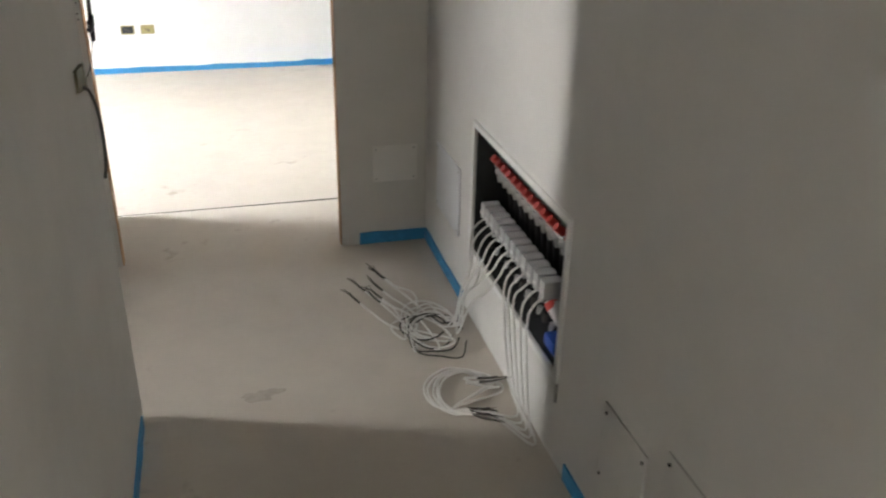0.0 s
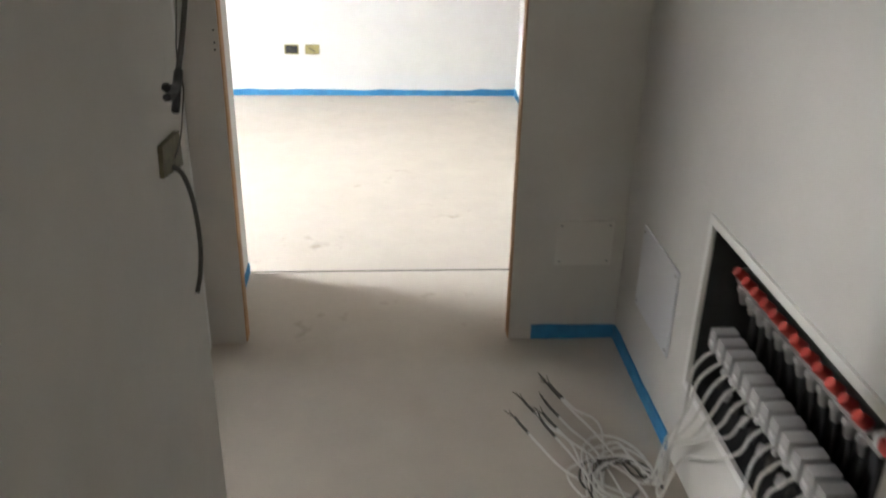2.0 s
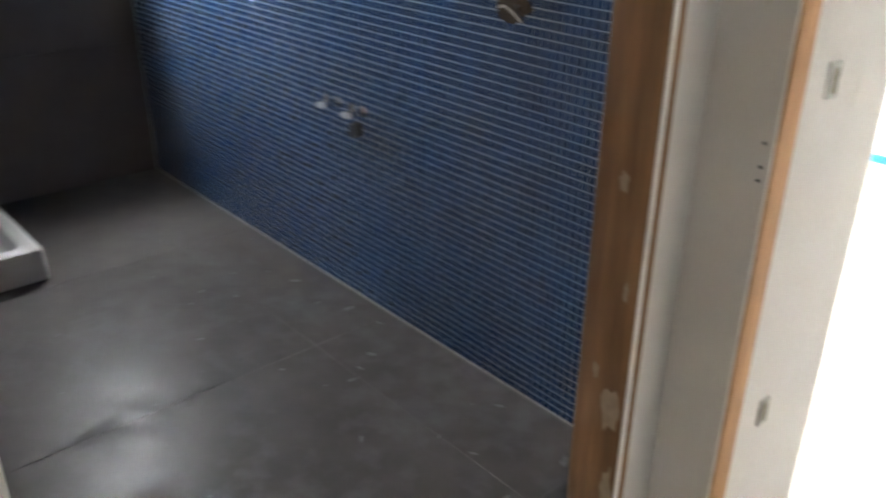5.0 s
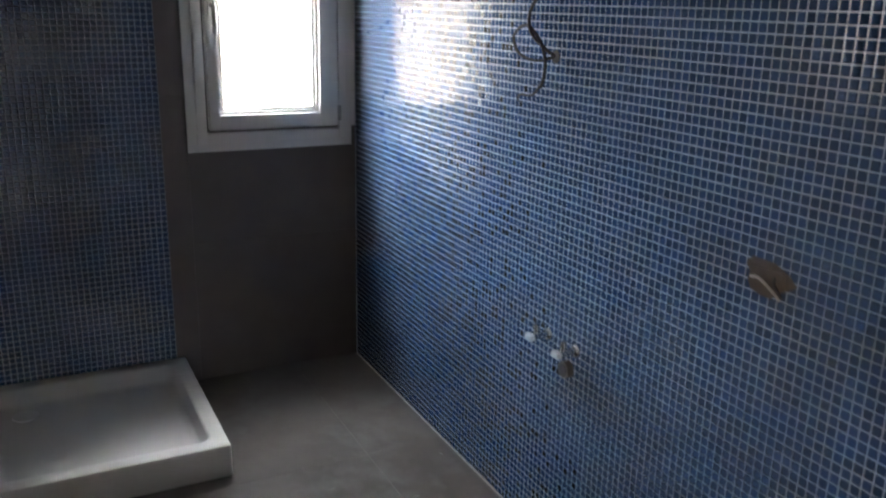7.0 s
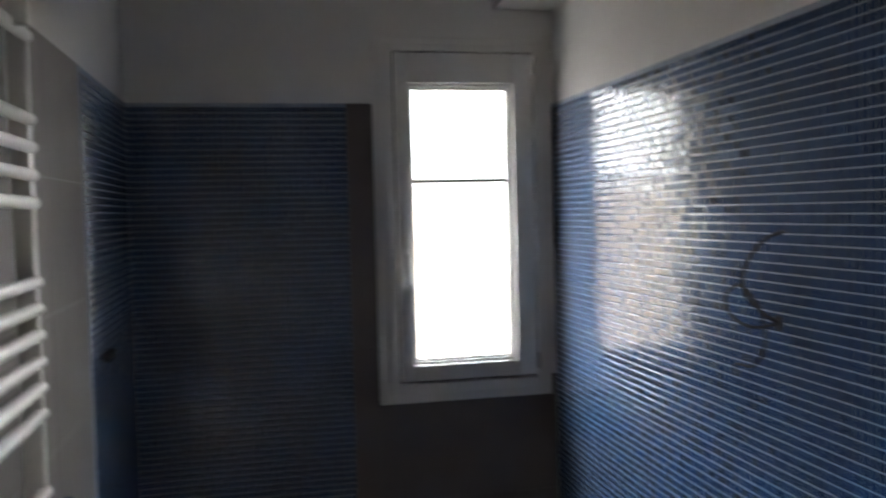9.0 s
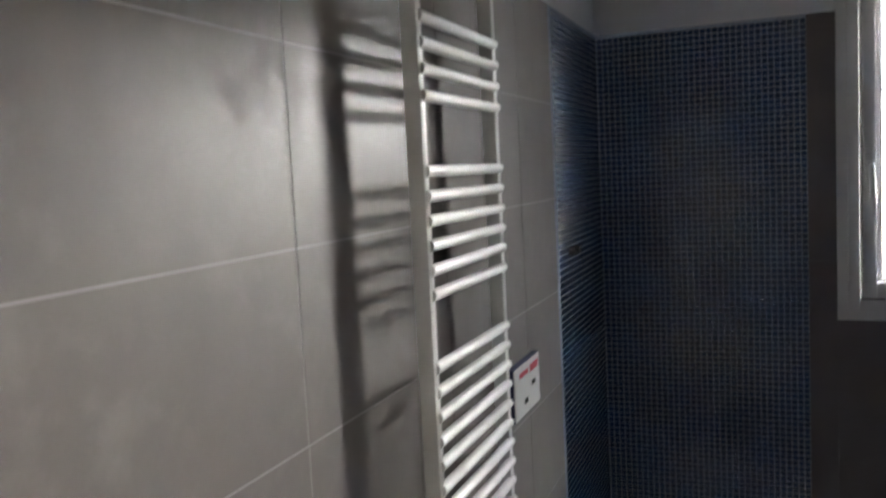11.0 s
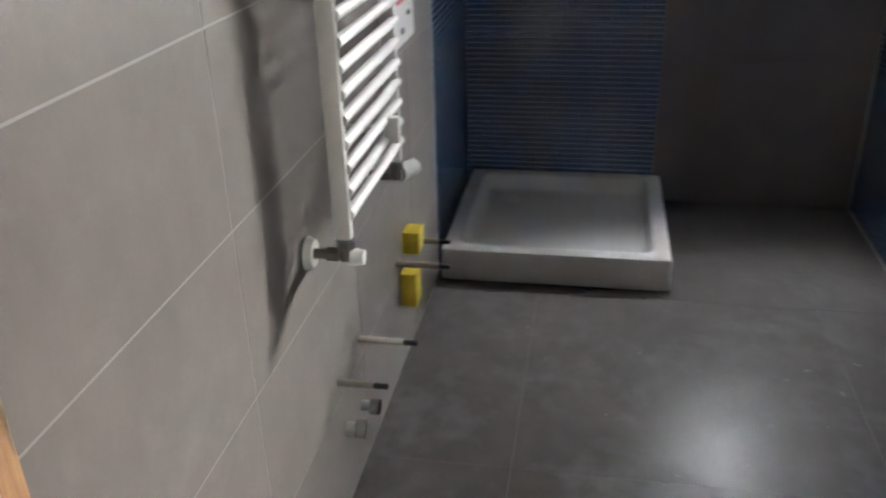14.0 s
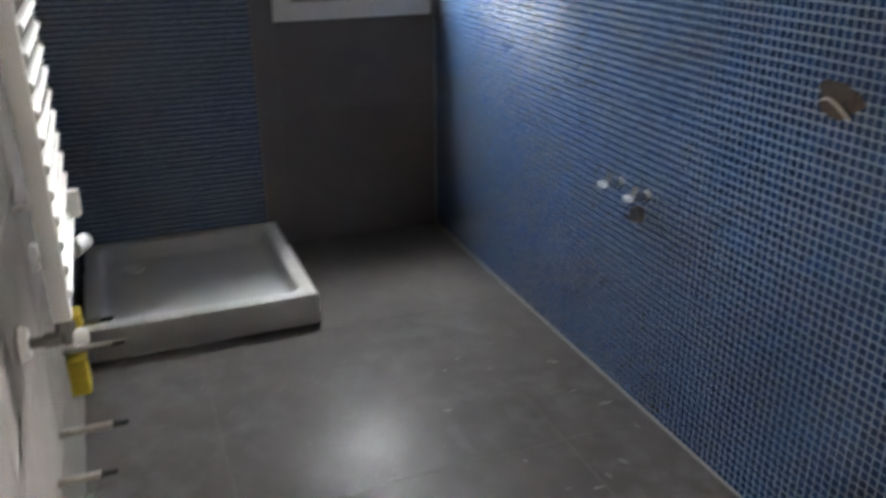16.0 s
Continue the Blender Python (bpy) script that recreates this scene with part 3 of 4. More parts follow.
def flush_plate():
    x0, x1, z0, z1 = -3.250, -3.000, 0.920, 1.063
    p = thing("flush_plate_cover", ((x0 + x1) / 2, B_S, z0), "white card over the flush plate with red print", "flush plate")
    part("frame_box", boxes((x0, x1, B_S + 0.008, B_S + 0.026, z0, z1), bevel=0.003), M_NAVY, p, "navy edged box")
    c = part("card", boxes((x0 + 0.006, x1 - 0.004, B_S + 0.026, B_S + 0.0285, z0 + 0.004, z1 - 0.004)), M_PAPER, p, "white printed card")
    y = B_S + 0.0285
    for a, b, d, e in ((0.02, 0.10, 0.105, 0.125), (0.12, 0.20, 0.108, 0.122)):
        part("print_bar", boxes((x0 + a, x0 + b, y, y + 0.0006, z0 + d, z0 + e)), M_PINK, c)
    for a, b, d, e in ((0.05, 0.085, 0.065, 0.078), (0.13, 0.16, 0.03, 0.045)):
        part("print_bar", boxes((x0 + a, x0 + b, y, y + 0.0006, z0 + d, z0 + e)), M_DARK, c)


flush_plate()


def fixing_rod(x, z, tip, label):
    t = thing("fixing_rod", (x, B_S + 0.008, z), label, "fixing rod", group="toilet fixing rods")
    part("sleeve", rod((x, B_S + 0.008, z), (x, tip - 0.032, z), 0.0085, 0.0085), M_SLEEVE, t, "beige plastic sleeve")
    th = bmesh.new()
    n = 14
    for i in range(n):
        y = tip - 0.034 + 0.034 * i / n
        cyl(th, (x, y, z), (x, y + 0.034 / n * 0.6, z), 0.0065, seg=10)
        cyl(th, (x, y + 0.034 / n * 0.6, z), (x, y + 0.034 / n, z), 0.0052, seg=10)
    part("thread", th, M_DARK, t, "dark threaded tip")


for x, z, tip in ((-2.590, 0.349, -1.020), (-2.415, 0.347, -1.048), (-2.990, 0.345, -1.010), (-3.130, 0.352, -1.034)):
    fixing_rod(x, z, tip, "threaded fixing rod sticking out of the grey tiles")

y1 = tagged(part("protection_block", boxes((-3.135, -3.065, B_S + 0.008, B_S + 0.058, 0.338, 0.405), bevel=0.006), M_YELLOW), "yellow foam block round a fixing rod", "foam block", group="yellow protection blocks")
y2 = tagged(part("protection_block", boxes((-3.085, -3.015, B_S + 0.008, B_S + 0.056, 0.195, 0.300), bevel=0.006), M_YELLOW), "tall yellow foam block over a drain stub", "foam block", group="yellow protection blocks")
for px, z, r in ((-2.575, 0.170, 0.019), (-2.450, 0.200, 0.021)):
    a = thing("pipe_stub", (px, B_S + 0.008, z), "small grey capped water connection low on the tiles", "pipe stub", group="capped water connections")
    part("stub", rod((px, B_S + 0.008, z), (px, B_S + 0.040, z), r * 0.7), M_STEEL, a)
    part("cap", rod((px, B_S + 0.030, z), (px, B_S + 0.052, z), r, seg=8), M_CHROME, a)


def stop_valve(x, z, small):
    y = B_N - 0.008
    v = thing("stop_valve", (x, y, z), "chrome angle stop valve on the navy mosaic", "valve", group="washbasin stop valves")
    part("rosette", rod((x, y, z), (x, y - 0.007, z), 0.018, 0.014, seg=24), M_CHROME, v)
    part("body", rod((x, y - 0.005, z), (x, y - 0.055, z), 0.011), M_CHROME, v)
    part("outlet", rod((x, y - 0.040, z), (x, y - 0.040, z + 0.034), 0.009), M_CHROME, v)
    part("handle", boxes((x - 0.015, x + 0.015, y - 0.070, y - 0.053, z - 0.008, z + 0.008), bevel=0.003), M_GREYP, v, "pale plastic handle")


stop_valve(-2.726, 0.648, False)
stop_valve(-2.858, 0.650, True)
dr = thing("drain_stub", (-2.751, B_N - 0.008, 0.586), "dark open drain pipe end in the mosaic", "pipe stub")
part("pipe", rod((-2.751, B_N - 0.008, 0.586), (-2.751, B_N - 0.028, 0.586), 0.024, seg=20), M_CONDUIT, dr)
part("bore", rod((-2.751, B_N - 0.028, 0.586), (-2.751, B_N - 0.0295, 0.586), 0.019, seg=20), M_BLACK, dr)

# wall boxes
hb = thing("wall_box", (-2.116, B_N - 0.008, 1.033), "torn-open wall box with brown mortar and wires in the mosaic", "electrical box")
bm = bmesh.new()
ring = []
for k in range(14):
    a = 2 * math.pi * k / 14
    rr = 1 + 0.16 * math.sin(3 * a + 1) + 0.1 * math.cos(5 * a)
    ring.append(bm.verts.new((-2.118 + 0.058 * rr * math.cos(a), B_N - 0.0105, 1.041 + 0.038 * rr * math.sin(a))))
back = [bm.verts.new((-2.118 + (v.co.x + 2.118) * 0.8, B_N - 0.0085, 1.041 + (v.co.z - 1.041) * 0.8)) for v in ring]
for k in range(14):
    bm.faces.new((ring[k], ring[(k + 1) % 14], back[(k + 1) % 14], back[k]))
bm.faces.new(back)
part("mortar_edge", bm, M_BROWN, hb)
part("box_shell", boxes((-2.161, -2.076, B_N - 0.016, B_N - 0.010, 1.035, 1.061), bevel=0.003), M_BROWN, hb)
part("wire", cable([(-2.156, B_N - 0.016, 1.035), (-2.126, B_N - 0.030, 1.043), (-2.096, B_N - 0.035, 1.035), (-2.066, B_N - 0.030, 1.013)], 0.003), M_SLEEVE, hb)
part("wire", cable([(-2.096, B_N - 0.016, 1.047), (-2.081, B_N - 0.034, 1.041), (-2.061, B_N - 0.032, 1.018)], 0.003), M_BLACK, hb)

wr = thing("mirror_light_cable", (-2.894, B_N - 0.008, 1.425), "dark cable curling out of the mosaic", "cable")
yw = B_N - 0.014
part("strand", cable([(-2.869, yw, 1.620), (-2.914, yw - 0.02, 1.600), (-2.969, yw - 0.035, 1.535), (-2.969, yw - 0.03, 1.475), (-2.914, yw - 0.01, 1.430), (-2.899, yw + 0.012, 1.417)], 0.0045), M_BLACK, wr)
part("strand", cable([(-2.899, yw + 0.012, 1.419), (-2.934, yw - 0.03, 1.405), (-3.009, yw - 0.04, 1.420), (-3.039, yw - 0.04, 1.465), (-2.994, yw - 0.03, 1.495), (-2.939, yw - 0.02, 1.455), (-2.909, yw - 0.02, 1.395), (-2.924, yw - 0.02, 1.335)], 0.004), M_BLACK, wr)
part("strand", cable([(-2.924, yw - 0.02, 1.345), (-2.959, yw - 0.022, 1.313), (-3.024, yw - 0.02, 1.307), (-3.039, yw - 0.02, 1.290)], 0.0035), M_BLACK, wr)
part("hole_rim", rod((-2.899, B_N - 0.006, 1.417), (-2.899, B_N - 0.0095, 1.417), 0.018, seg=14), M_BLACK, wr)

sv = thing("shower_connection", (-3.79, B_S + 0.008, 1.290), "dark capped shower connections in the mosaic", "pipe stub")
for dx in (0.0, -0.075):
    part("stub", rod((-3.77 + dx, B_S + 0.008, 1.290), (-3.77 + dx, B_S + 0.030, 1.290), 0.014), M_DARK, sv)
cb = thing("ceiling_cable", (-3.93, B_S, 2.47), "short black cable end sticking out of the white wall", "cable")
part("cable_end", cable([(-3.93, B_S - 0.005, 2.478), (-3.93, B_S + 0.016, 2.472), (-3.932, B_S + 0.020, 2.445), (-3.93, B_S + 0.018, 2.415)], 0.007), M_BLACK, cb)


# ---- corridor things ----
def cover_plate_end():
    p = part("cover_plate", boxes((-0.224, -0.040, -0.004, 0.0, 0.276, 0.430), bevel=0.0015), M_COVER)
    tagged(p, "white square cover plate screwed to the grey wall", "cover plate")
    for x in (-0.210, -0.054):
        for z in (0.290, 0.416):
            part("screw", rod((x, -0.004, z), (x, -0.0055, z), 0.004, seg=10), M_STEEL, p)


def cover_plate_side():
    p = part("cover_plate", boxes((-0.006, 0.0, -0.506, -0.190, 0.240, 0.500), bevel=0.002), M_COVERW)
    tagged(p, "white rectangular cover plate screwed to the side wall", "cover plate")
    for y in (-0.490, -0.206):
        for z in (0.256, 0.484):
            part("screw", rod((-0.006, y, z), (-0.008, y, z), 0.004, seg=10), M_STEEL, p)


def cover_plate_near(y0, y1, z0, z1, label):
    p = part("cover_plate", boxes((-0.005, 0.0, y0, y1, z0, z1), bevel=0.002), M_PLASTER)
    tagged(p, label, "cover plate")
    for y in (y0 + 0.014, y1 - 0.014):
        for z in (z0 + 0.014, z1 - 0.024):
            part("screw", rod((-0.005, y, z), (-0.007, y, z), 0.0045, seg=10), M_DARK, p)


cover_plate_end()
cover_plate_side()
cover_plate_near(-1.952, -1.744, 0.175, 0.391, "small square cover plate painted like the wall")
cover_plate_near(-2.330, -2.022, 0.225, 0.468, "wide cover plate low on the near wall")


def socket_box(x, z, colour, label):
    y = R_N
    b = thing("socket_box", (x, y, z), label, "socket box", group="open flush socket boxes")
    w, h = 0.046, 0.031
    part("rim", boxes((x - w, x + w, y - 0.003, y, z + h - 0.007, z + h), (x - w, x + w, y - 0.003, y, z - h, z - h + 0.007),
                      (x - w, x - w + 0.008, y - 0.003, y, z - h + 0.007, z + h - 0.007), (x + w - 0.008, x + w, y - 0.003, y, z - h + 0.007, z + h - 0.007)), M_BOXY, b)
    part("insert", boxes((x - w + 0.008, x + w - 0.008, y - 0.0012, y, z - h + 0.007, z + h - 0.007)), colour, b)
    part("wire", cable([(x - 0.02, y - 0.001, z + 0.01), (x, y - 0.012, z), (x + 0.018, y - 0.004, z - 0.012)], 0.003), M_CONDUIT, b)


socket_box(-1.362, 0.300, M_DARK, "open dark flush socket box in the white wall")
socket_box(-1.230, 0.300, M_BOXY, "yellow-lidded flush socket box in the white wall")
socket_box(-1.366, 0.752, M_DARK, "upper open flush socket box in the white wall")


def hanging_box():
    x = NEAR_W
    b = thing("junction_box", (x, -1.181, 1.022), "ochre flush box with hanging grey conduit and taped wires", "electrical box")
    corners = [(-1.201, 1.03), (-1.097, 1.015), (-1.091, 1.071), (-1.194, 1.079)]
    bm = bmesh.new()
    vs = [bm.verts.new((x, py, pz)) for py, pz in corners]
    vf = [bm.verts.new((x + d, py, pz)) for d, (py, pz) in zip((0.007, 0.012, 0.010, 0.008), corners)]
    bm.faces.new(vf)
    for k in range(4):
        bm.faces.new((vs[k], vs[(k + 1) % 4], vf[(k + 1) % 4], vf[k]))
    part("lid", bm, M_BOXL, b, "ochre plastic box lid", smooth=False)
    part("conduit", cable([(-1.1, -1.157, 1.033), (-1.088, -1.148, 1.017), (-1.08, -1.134, 0.966), (-1.08, -1.118, 0.888), (-1.082, -1.132, 0.835), (-1.085, -1.157, 0.81)], 0.0042), M_CONDUIT, b)
    part("cable", cable([(-1.108, -1.073, 1.530), (-1.062, -1.103, 1.37), (-1.057, -1.123, 1.316), (-1.052, -1.192, 1.258), (-1.045, -1.278, 1.216), (-1.041, -1.309, 1.204)], 0.0042), M_CONDUIT, b)
    part("cable", cable([(-1.108, -1.073, 1.530), (-1.062, -1.09, 1.368), (-1.057, -1.118, 1.315), (-1.051, -1.202, 1.251), (-1.045, -1.273, 1.217), (-1.043, -1.288, 1.211)], 0.0034), M_BLACK, b)
    part("taped_end", cable([(-1.043, -1.287, 1.215), (-1.04, -1.319, 1.204), (-1.036, -1.362, 1.211), (-1.033, -1.4, 1.223)], 0.0062), M_BLACK, b, "black taped wire end")
    part("taped_end", cable([(-1.04, -1.319, 1.204), (-1.04, -1.352, 1.199), (-1.038, -1.383, 1.206)], 0.0055), M_BLACK, b, "black taped wire end")
    part("taped_end", cable([(-1.041, -1.309, 1.204), (-1.039, -1.332, 1.19), (-1.037, -1.352, 1.18)], 0.0055), M_BLACK, b, "black taped wire end")
    part("thin_wire", cable([(-1.108, -1.073, 1.530), (-1.06, -1.166, 1.378), (-1.058, -1.17, 1.349), (-1.053, -1.216, 1.29), (-1.048, -1.264, 1.241), (-1.043, -1.285, 1.214)], 0.0012), M_CONDUIT, b)
    part("thin_wire", cable([(-1.043, -1.276, 1.203), (-1.045, -1.263, 1.184), (-1.055, -1.244, 1.143), (-1.065, -1.232, 1.102), (-1.08, -1.215, 1.069)], 0.0012), M_CONDUIT, b)
    part("red_wire", cable([(-1.108, -1.073, 1.530), (-1.062, -1.094, 1.369), (-1.056, -1.137, 1.357), (-1.046, -1.208, 1.356)], 0.0024), M_RED, b)
    part("taped_end", cable([(-1.046, -1.204, 1.356), (-1.043, -1.256, 1.362), (-1.04, -1.304, 1.368), (-1.038, -1.33, 1.372)], 0.0050), M_BLACK, b, "black taped wire end")
    part("taped_end", cable([(-1.041, -1.287, 1.366), (-1.04, -1.304, 1.363), (-1.039, -1.316, 1.36)], 0.0055), M_BLACK, b, "black taped wire end")


hanging_box()


def manifold_cabinet():
    y0, y1, z0, z1 = NB
    c = thing("manifold_cabinet", (0.06, (y0 + y1) / 2, z0), "open white heating manifold cabinet recessed in the wall", "manifold cabinet")
    f, d = 0.022, 0.008
    part("frame", boxes((-d, 0.004, y0 - 0.012, y0 + f - 0.012, z0 - 0.014, z1 + 0.014), (-d, 0.004, y1 - f + 0.012, y1 + 0.012, z0 - 0.014, z1 + 0.014),
                        (-d, 0.004, y0 + f - 0.012, y1 - f + 0.012, z1 - f + 0.014, z1 + 0.014), (-d, 0.004, y0 + f - 0.012, y1 - f + 0.012, z0 - 0.014, z0 + f - 0.014), bevel=0.002), M_WHITE, c)
    # white cabinet's lining in near-black grey: the recess's shade put into the colour
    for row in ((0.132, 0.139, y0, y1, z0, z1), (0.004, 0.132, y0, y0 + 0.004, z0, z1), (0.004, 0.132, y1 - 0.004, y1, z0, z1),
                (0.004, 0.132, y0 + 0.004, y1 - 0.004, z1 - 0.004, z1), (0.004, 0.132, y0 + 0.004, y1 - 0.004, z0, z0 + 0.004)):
        part("shaded_lining", boxes(row), M_DARK, c, smooth=False)
    part("frame_leg", boxes((-0.007, 0.0, y0 - 0.012, y0 - 0.006, 0.19, z0 - 0.014)), M_STEEL, c)
    N = 12
    # supply bar with red caps
    top = part("supply_bar", rod((0.075, y1 - 0.05, 0.600), (0.075, y0 + 0.05, 0.600), 0.018), M_STEEL, c, "steel supply bar")
    part("rail", boxes((0.050, 0.060, y0 + 0.10, y1 - 0.06, 0.588, 0.600)), M_STEEL, top)
    low = part("return_bar", rod((0.080, y1 - 0.05, 0.385), (0.080, y0 + 0.05, 0.385), 0.018), M_STEEL, c, "steel return bar")
    for i in range(N):
        y = y1 - 0.095 - i * 0.0495
        a = part("flow_meter", rod((0.060, y, 0.600), (0.046, y, 0.618), 0.010), M_LGREYP, top)
        part("red_cap", cyl(bmesh.new(), (0.054, y, 0.614), (0.030, y, 0.634), 0.0135, 0.0115, 14), M_RED, a, "red plastic cap")
        part("pipe", cable([(0.085, y, 0.59), (0.10, y, 0.50), (0.11, y + 0.004, 0.35), (0.105, y, z0)], 0.0085), M_BLACK, top)
        part("pipe_elbow", rod((0.056, y, 0.582), (0.062, y, 0.548), 0.012, 0.009), M_STEEL, top)
        part("lock_nut", rod((0.056, y, 0.590), (0.056, y, 0.578), 0.0145, seg=6), M_GREYP, top)
        part("hose_clip", boxes((0.040, 0.052, y - 0.012, y + 0.006, 0.350 + 0.008 * (i % 3), 0.366 + 0.008 * (i % 3)), bevel=0.002), (M_GREYP, M_LGREYP, M_STEEL)[i % 3], low)
        part("hose_nipple", rod((0.050, y + 0.010, 0.330 - 0.006 * (i % 2)), (0.046, y + 0.014, 0.300), 0.009, 0.007, seg=10), (M_CONDUIT, M_GREYP)[i % 2], low)
        act = part("actuator", boxes((0.002, 0.062, y - 0.0185, y + 0.0185, 0.420, 0.475), bevel=0.006), M_GREYP, c, "grey thermal actuator head")
        part("window", boxes((0.0, 0.0022, y - 0.012, y + 0.012, 0.438, 0.447)), M_LGREYP, act)
        part("nut", rod((0.060, y, 0.448), (0.078, y, 0.395), 0.014), M_BLACK, act)
        part("pipe", cable([(0.08, y - 0.02, 0.38), (0.07, y - 0.022, 0.33), (0.075, y - 0.02, z0)], 0.009), M_BLACK, low)
        part("collar", rod((0.078, y - 0.02, 0.352), (0.076, y - 0.02, 0.330), 0.013, seg=8), M_STEEL, low)
    vy = y0 + 0.11
    part("end_valve", rod((0.060, vy + 0.01, 0.612), (0.050, vy - 0.06, 0.620), 0.018, 0.012), M_LGREYP, c, "white end fitting")
    part("red_tap", boxes((0.020, 0.045, vy - 0.075, vy - 0.03, 0.628, 0.652), bevel=0.005), M_REDVALVE, c, "red tap handle")
    part("drain_fitting", rod((0.03, vy + 0.03, 0.405), (0.045, vy - 0.05, 0.36), 0.020, 0.016), M_LGREYP, c, "white plastic drain fitting")
    part("red_ring", rod((0.026, vy + 0.035, 0.41), (0.030, vy + 0.018, 0.398), 0.019), M_REDVALVE, c)
    part("blue_tap", boxes((0.006, 0.05, vy - 0.055, vy + 0.02, 0.292, 0.330), bevel=0.010), M_BLUEP, c, "blue tap handle")
    part("blue_bag", boxes((0.02, 0.09, vy - 0.06, vy + 0.01, z0 + 0.006, 0.288), bevel=0.012), M_BLUEP, c)
    return c


manifold_cabinet()


def spiral(cx, cy, rx, ry, z, a0, turns, n, jit, seed):
    rng = random.Random(seed)
    pts = []
    for i in range(n + 1):
        a = a0 + turns * 2 * math.pi * i / n
        s = 1 + rng.uniform(-jit, jit)
        pts.append((cx + rx * s * math.cos(a), cy + ry * s * math.sin(a), z + rng.uniform(0, 0.012)))
    return pts


def actuator_cables():
    rng = random.Random(4)
    for i in range(12):
        y = NB[1] - 0.095 - i * 0.0495
        t = thing("actuator_cable", (0.0, y, 0.42), "white cable hanging from the cabinet to the floor", "cable", group="white actuator cables")
        r = 0.0036
        out = [(0.02, y, 0.424), (-0.018, y - 0.01, 0.405), (-0.040, y - 0.012 + rng.uniform(-.01, .01), 0.365)]
        if i < 7:
            ny = -0.70 - 0.012 * i + rng.uniform(-.02, .02)
            drop = [(-0.035, (y + ny) / 2 - 0.02, 0.25 + rng.uniform(-.02, .02)), (-0.035 - 0.01 * (i % 3), ny, 0.12), (-0.06 - 0.012 * (i % 4), ny - 0.02, 0.02)]
            run = spiral(-0.17 + rng.uniform(-.02, .02), -0.74 + rng.uniform(-.05, .05), 0.07 + 0.012 * (i % 4), 0.10 + 0.02 * (i % 3), 0.008, 0.4, 0.55 + 0.12 * (i % 3), 6, 0.15, 10 + i)
            ex, ey = -0.25 - 0.03 * (i % 5) + rng.uniform(-.02, .02), -0.38 - 0.035 * ((i * 3) % 7)
            ends = [(ex + 0.09, ey - 0.14, 0.012), (ex + 0.03, ey - 0.05, 0.02 + 0.01 * (i % 3)), (ex, ey, 0.03 + 0.012 * (i % 3))]
            pts = out + drop + run + ends
        else:
            ny = -1.16 - 0.035 * (i - 7)
            drop = [(-0.030, y - 0.01, 0.22), (-0.028, (y + ny) / 2 - 0.05, 0.06), (-0.035, ny - 0.12, 0.010)]
            run = spiral(-0.155 + 0.01 * (i - 9), -1.13 - 0.008 * (i - 9), 0.10, 0.115, 0.007, -1.1 - 0.1 * (i % 3), -0.80, 7, 0.07, 30 + i)
            ends = [(-0.14, -1.06 - 0.012 * (i - 7), 0.02), (-0.09, -1.075 - 0.01 * (i - 7), 0.022)]
            if i % 2:
                ends = [(-0.21, -1.20, 0.012), (-0.16, -1.222 - 0.008 * (i - 7), 0.016)]
            pts = out + drop + run + ends
        part("sheath", cable(pts, r, 7, 5), M_CABLE, t)
        e = Vector(pts[-1])
        d = (e - Vector(pts[-2])).normalized()
        part("bare_end", cable([e - d * 0.01, e + d * 0.03, e + d * 0.055 + Vector((0, 0, 0.004))], 0.0042, 7, 3), M_CONDUIT, t, "dark stripped cable end")
        for q in range(3):
            side = Vector((rng.uniform(-1, 1), rng.uniform(-1, 1), rng.uniform(0.0, 0.6))) * 0.014
            f = e + d * 0.05
            part("wire", cable([f, f + d * 0.018 + side * 0.5, f + d * 0.036 + side], 0.0013, 5, 3), (M_CONDUIT, M_BLACK, M_BROWN)[q], t)
    for k in range(4):
        t = thing("dark_cable", (-0.1, -0.72, 0.0), "dark grey cable loop on the screed floor", "cable", group="dark cable loops")
        pts = [(-0.020 - 0.012 * k, -0.62 - 0.03 * k, 0.006), (-0.055 - 0.01 * k, -0.70, 0.010)]
        pts += spiral(-0.19 + 0.012 * k, -0.74 - 0.02 * k, 0.075 + 0.008 * k, 0.09 + 0.018 * k, 0.008, 0.2, 0.9, 8, 0.12, 60 + k)
        part("sheath", cable(pts, 0.0031, 7, 5), M_CONDUIT, t)


actuator_cables()

# ---- tiles and mosaic pieces ----
COLS_N, ROWS = int((4.37 - 1.437) / PITCH), int(TILE_TOP / PITCH)
X_N = -1.437 - COLS_N * PITCH


def near_piece(i, j):
    x, z = X_N + i * PITCH, j * PITCH
    return -2.04 < x < -1.66 and 0.86 < z < 1.24


mosaic("mosaic_tiles", (X_N, B_N - 0.006, 0.002), (1, 0, 0), (0, 0, 1), (0, -1, 0), COLS_N, ROWS, wall_n, near_piece)
mosaic("mosaic_tiles", (-4.362, B_S + 0.006, 0.002), (1, 0, 0), (0, 0, 1), (0, 1, 0), int(0.75 / PITCH), ROWS, wall_s, tilt=0.008)
mosaic("mosaic_tiles", (B_W + 0.006, B_S + 0.010, 0.002), (0, 1, 0), (0, 0, 1), (1, 0, 0), int(0.77 / PITCH), ROWS, wall_w, tilt=0.008)

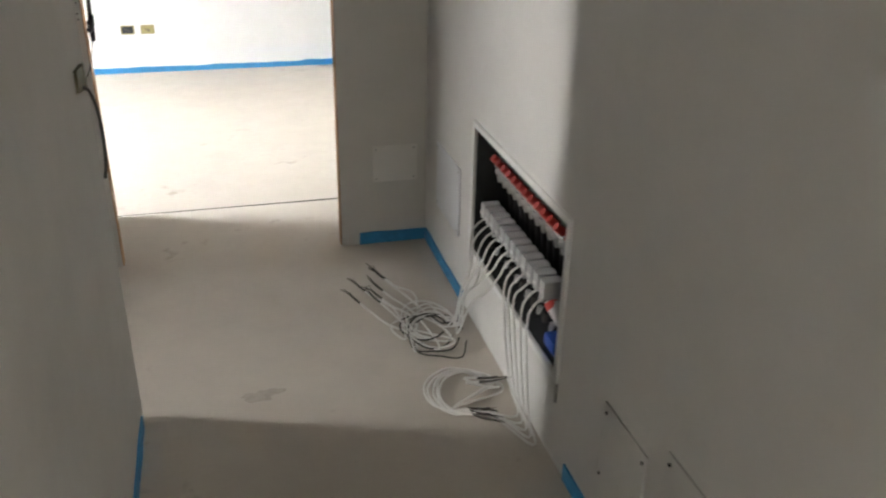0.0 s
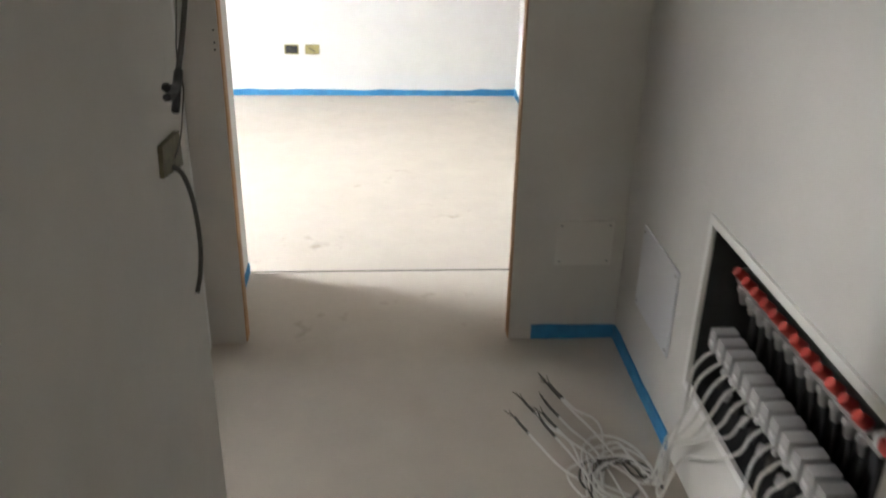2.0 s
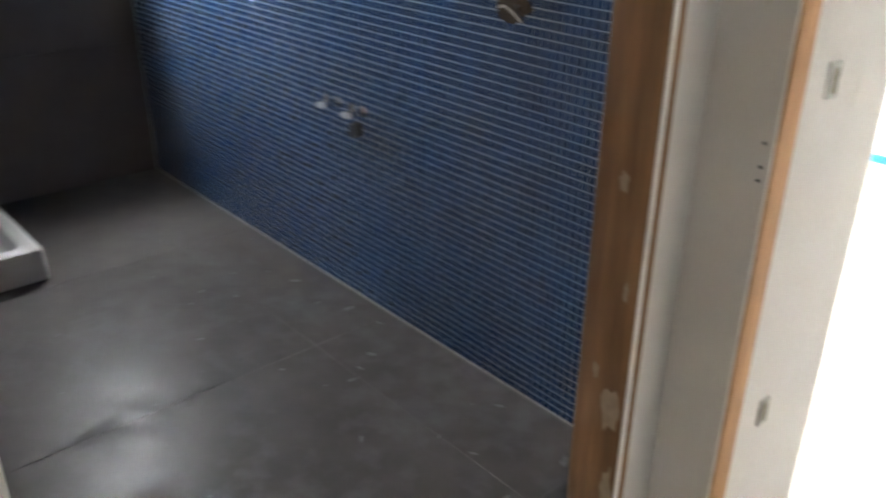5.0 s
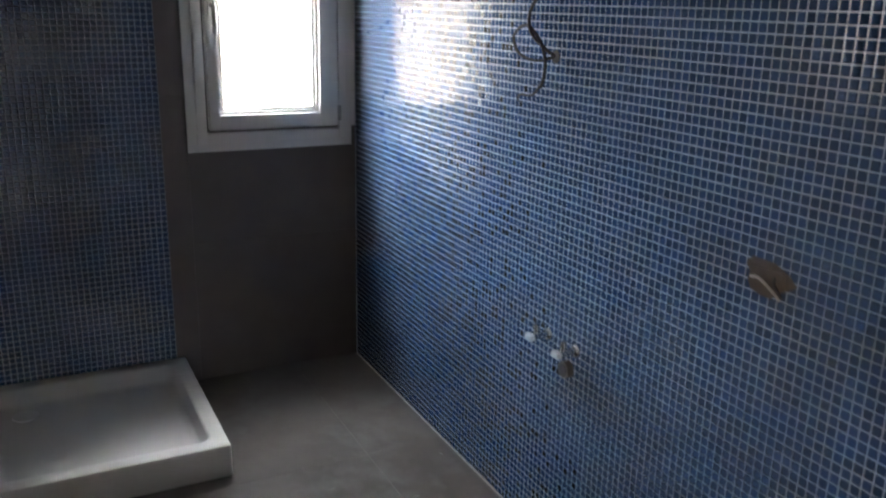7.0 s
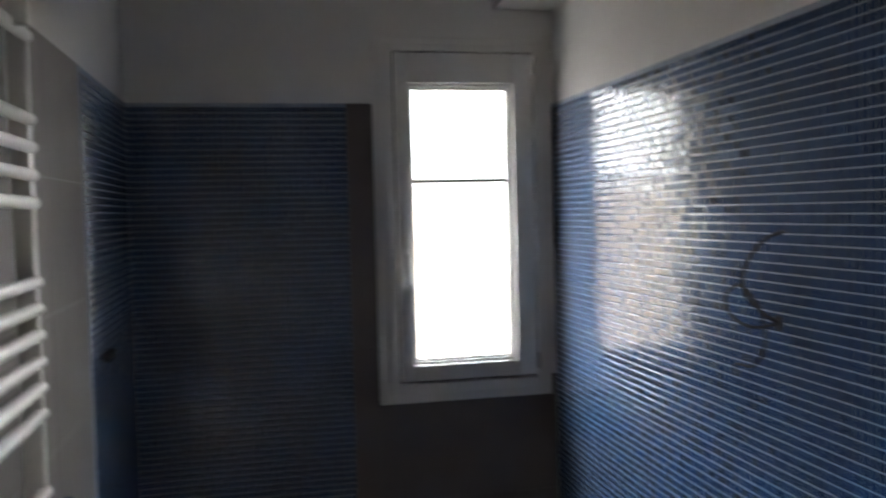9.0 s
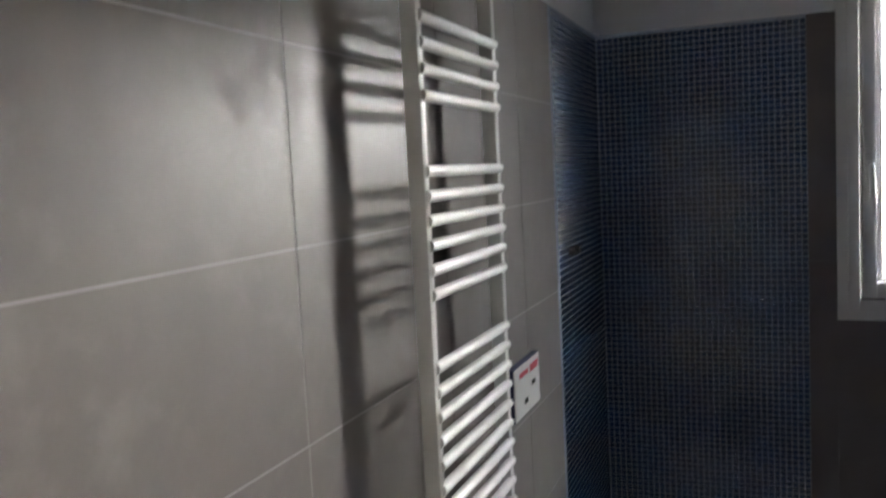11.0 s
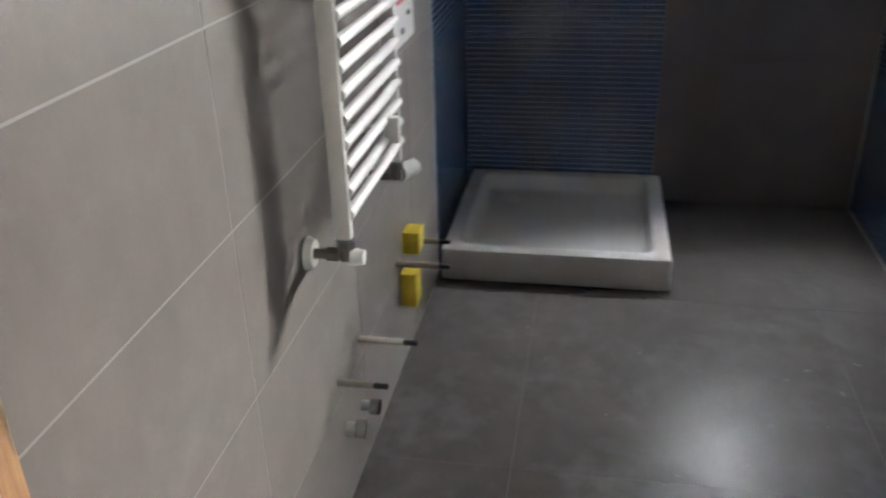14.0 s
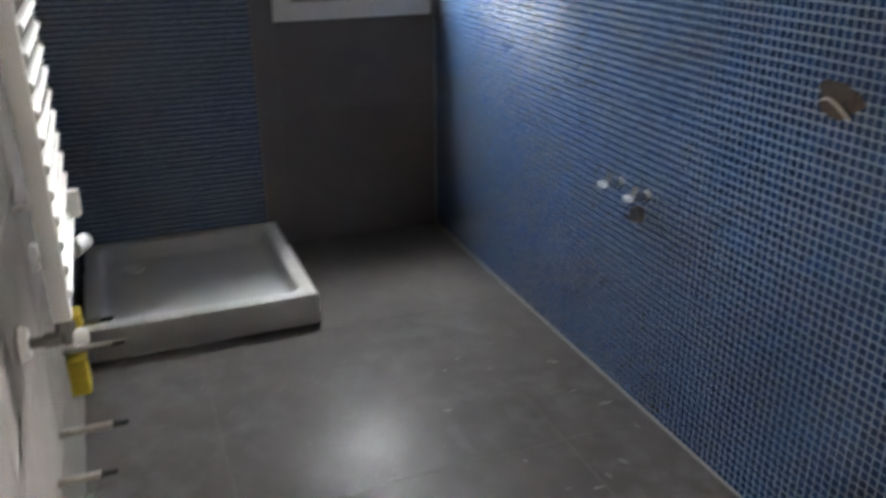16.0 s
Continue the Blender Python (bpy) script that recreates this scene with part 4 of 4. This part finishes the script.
variants = []
for k in range(10):
    me = bpy.data.meshes.new("mosaic_tile")
    me.from_pydata(tile_verts(Vector((0, 0, 0)), Vector((1, 0, 0)), Vector((0, 0, 1)), Vector((0, -1, 0)), TILE, TILE, 0.0010, 0.0021, 0.017), [], FACES)
    me.materials.append(M_GLASSTILE)
    variants.append(me)
for i in range(COLS_N):
    for j in range(ROWS):
        if near_piece(i, j):
            ob = new("mosaic_tile", variants[random.randrange(10)])
            ob.location = (X_N + i * PITCH, B_N - 0.006, 0.002 + j * PITCH)
            ob.parent = wall_n

ZJ = [0.0, 0.296, 0.591, 0.888, 1.183, 1.478, 1.775, TILE_TOP]
for z0, z1 in zip(ZJ, ZJ[1:]):
    xs = [-3.59, -3.210, -2.615, -2.020, -1.412]
    tiles(wall_s, B_S, xs, [z0, z1], "y+", M_GREY, gap=0.004)
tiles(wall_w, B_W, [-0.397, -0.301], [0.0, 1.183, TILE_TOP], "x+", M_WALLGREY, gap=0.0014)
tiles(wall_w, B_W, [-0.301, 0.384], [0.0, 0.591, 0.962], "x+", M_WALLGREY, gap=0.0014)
tiles(floor_bath, 0.0, [-4.37, -3.50, -2.60, -1.70, -1.42], [-1.16, -0.80, 0.10, 0.386], "z", M_FLOOR, gap=0.0022)


def floor_splash(cx, cy, r, seed):
    rng = random.Random(seed)
    bm = bmesh.new()
    low, top = [], []
    turn = rng.uniform(0, 3)
    for k in range(11):
        a = 2 * math.pi * k / 11
        q = r * rng.uniform(0.55, 1.1)
        u, v = q * 1.5 * math.cos(a), q * 0.6 * math.sin(a)
        px, py = cx + u * math.cos(turn) - v * math.sin(turn), cy + u * math.sin(turn) + v * math.cos(turn)
        low.append(bm.verts.new((px, py, 0.0)))
        top.append(bm.verts.new((cx + (px - cx) * 0.8, cy + (py - cy) * 0.8, 0.0008)))
    for k in range(11):
        bm.faces.new((low[k], low[(k + 1) % 11], top[(k + 1) % 11], top[k]))
    bm.faces.new(top)
    part("plaster_splash", bm, M_SPLASH, floor_bath, "dried pale plaster splash", smooth=False)


M_SPLASH = mat("thin_plaster_dust", (0.175, 0.172, 0.174), 0.85, var=0.35, scale=60)
for k, (cx, cy, r) in enumerate(((-3.00, 0.28, 0.016), (-2.72, 0.31, 0.018), (-2.45, 0.20, 0.015), (-2.38, 0.08, 0.014), (-1.75, 0.27, 0.018),
                                 (-2.02, 0.31, 0.012), (-2.15, -0.06, 0.012), (-1.92, 0.12, 0.010), (-2.86, -0.15, 0.012), (-2.58, 0.33, 0.010))):
    floor_splash(cx, cy, r, 80 + k)


def floor_smudge(cx, cy, w, h, seed):
    rng = random.Random(seed)
    bm = bmesh.new()
    ring = []
    for k in range(22):
        a = 2 * math.pi * k / 22
        q = rng.uniform(0.62, 1.05)
        ring.append(bm.verts.new((cx + w * q * math.cos(a), cy + h * q * math.sin(a), 0.0002)))
    mid = bm.verts.new((cx, cy, 0.0006))
    for k in range(22):
        bm.faces.new((ring[k], ring[(k + 1) % 22], mid))
    part("dark_smudge", bm, M_SMUDGE, scene.objects["floor_corridor"], "dark damp smudge on the screed", smooth=False)


M_SMUDGE = mat("damp_screed", (0.445, 0.40, 0.345), 0.8, var=0.2, scale=30)
floor_smudge(-0.776, -0.994, 0.055, 0.035, 5)
floor_smudge(-0.726, -0.974, 0.04, 0.02, 6)

rng_dust = random.Random(21)
for k in range(16):
    floor_splash(rng_dust.uniform(-3.4, -1.7), 0.36 - abs(rng_dust.gauss(0, 0.22)), rng_dust.uniform(0.004, 0.013), 200 + k)
for k in range(10):
    floor_splash(rng_dust.uniform(-3.3, -2.2), rng_dust.uniform(-0.9, 0.0), rng_dust.uniform(0.003, 0.008), 240 + k)
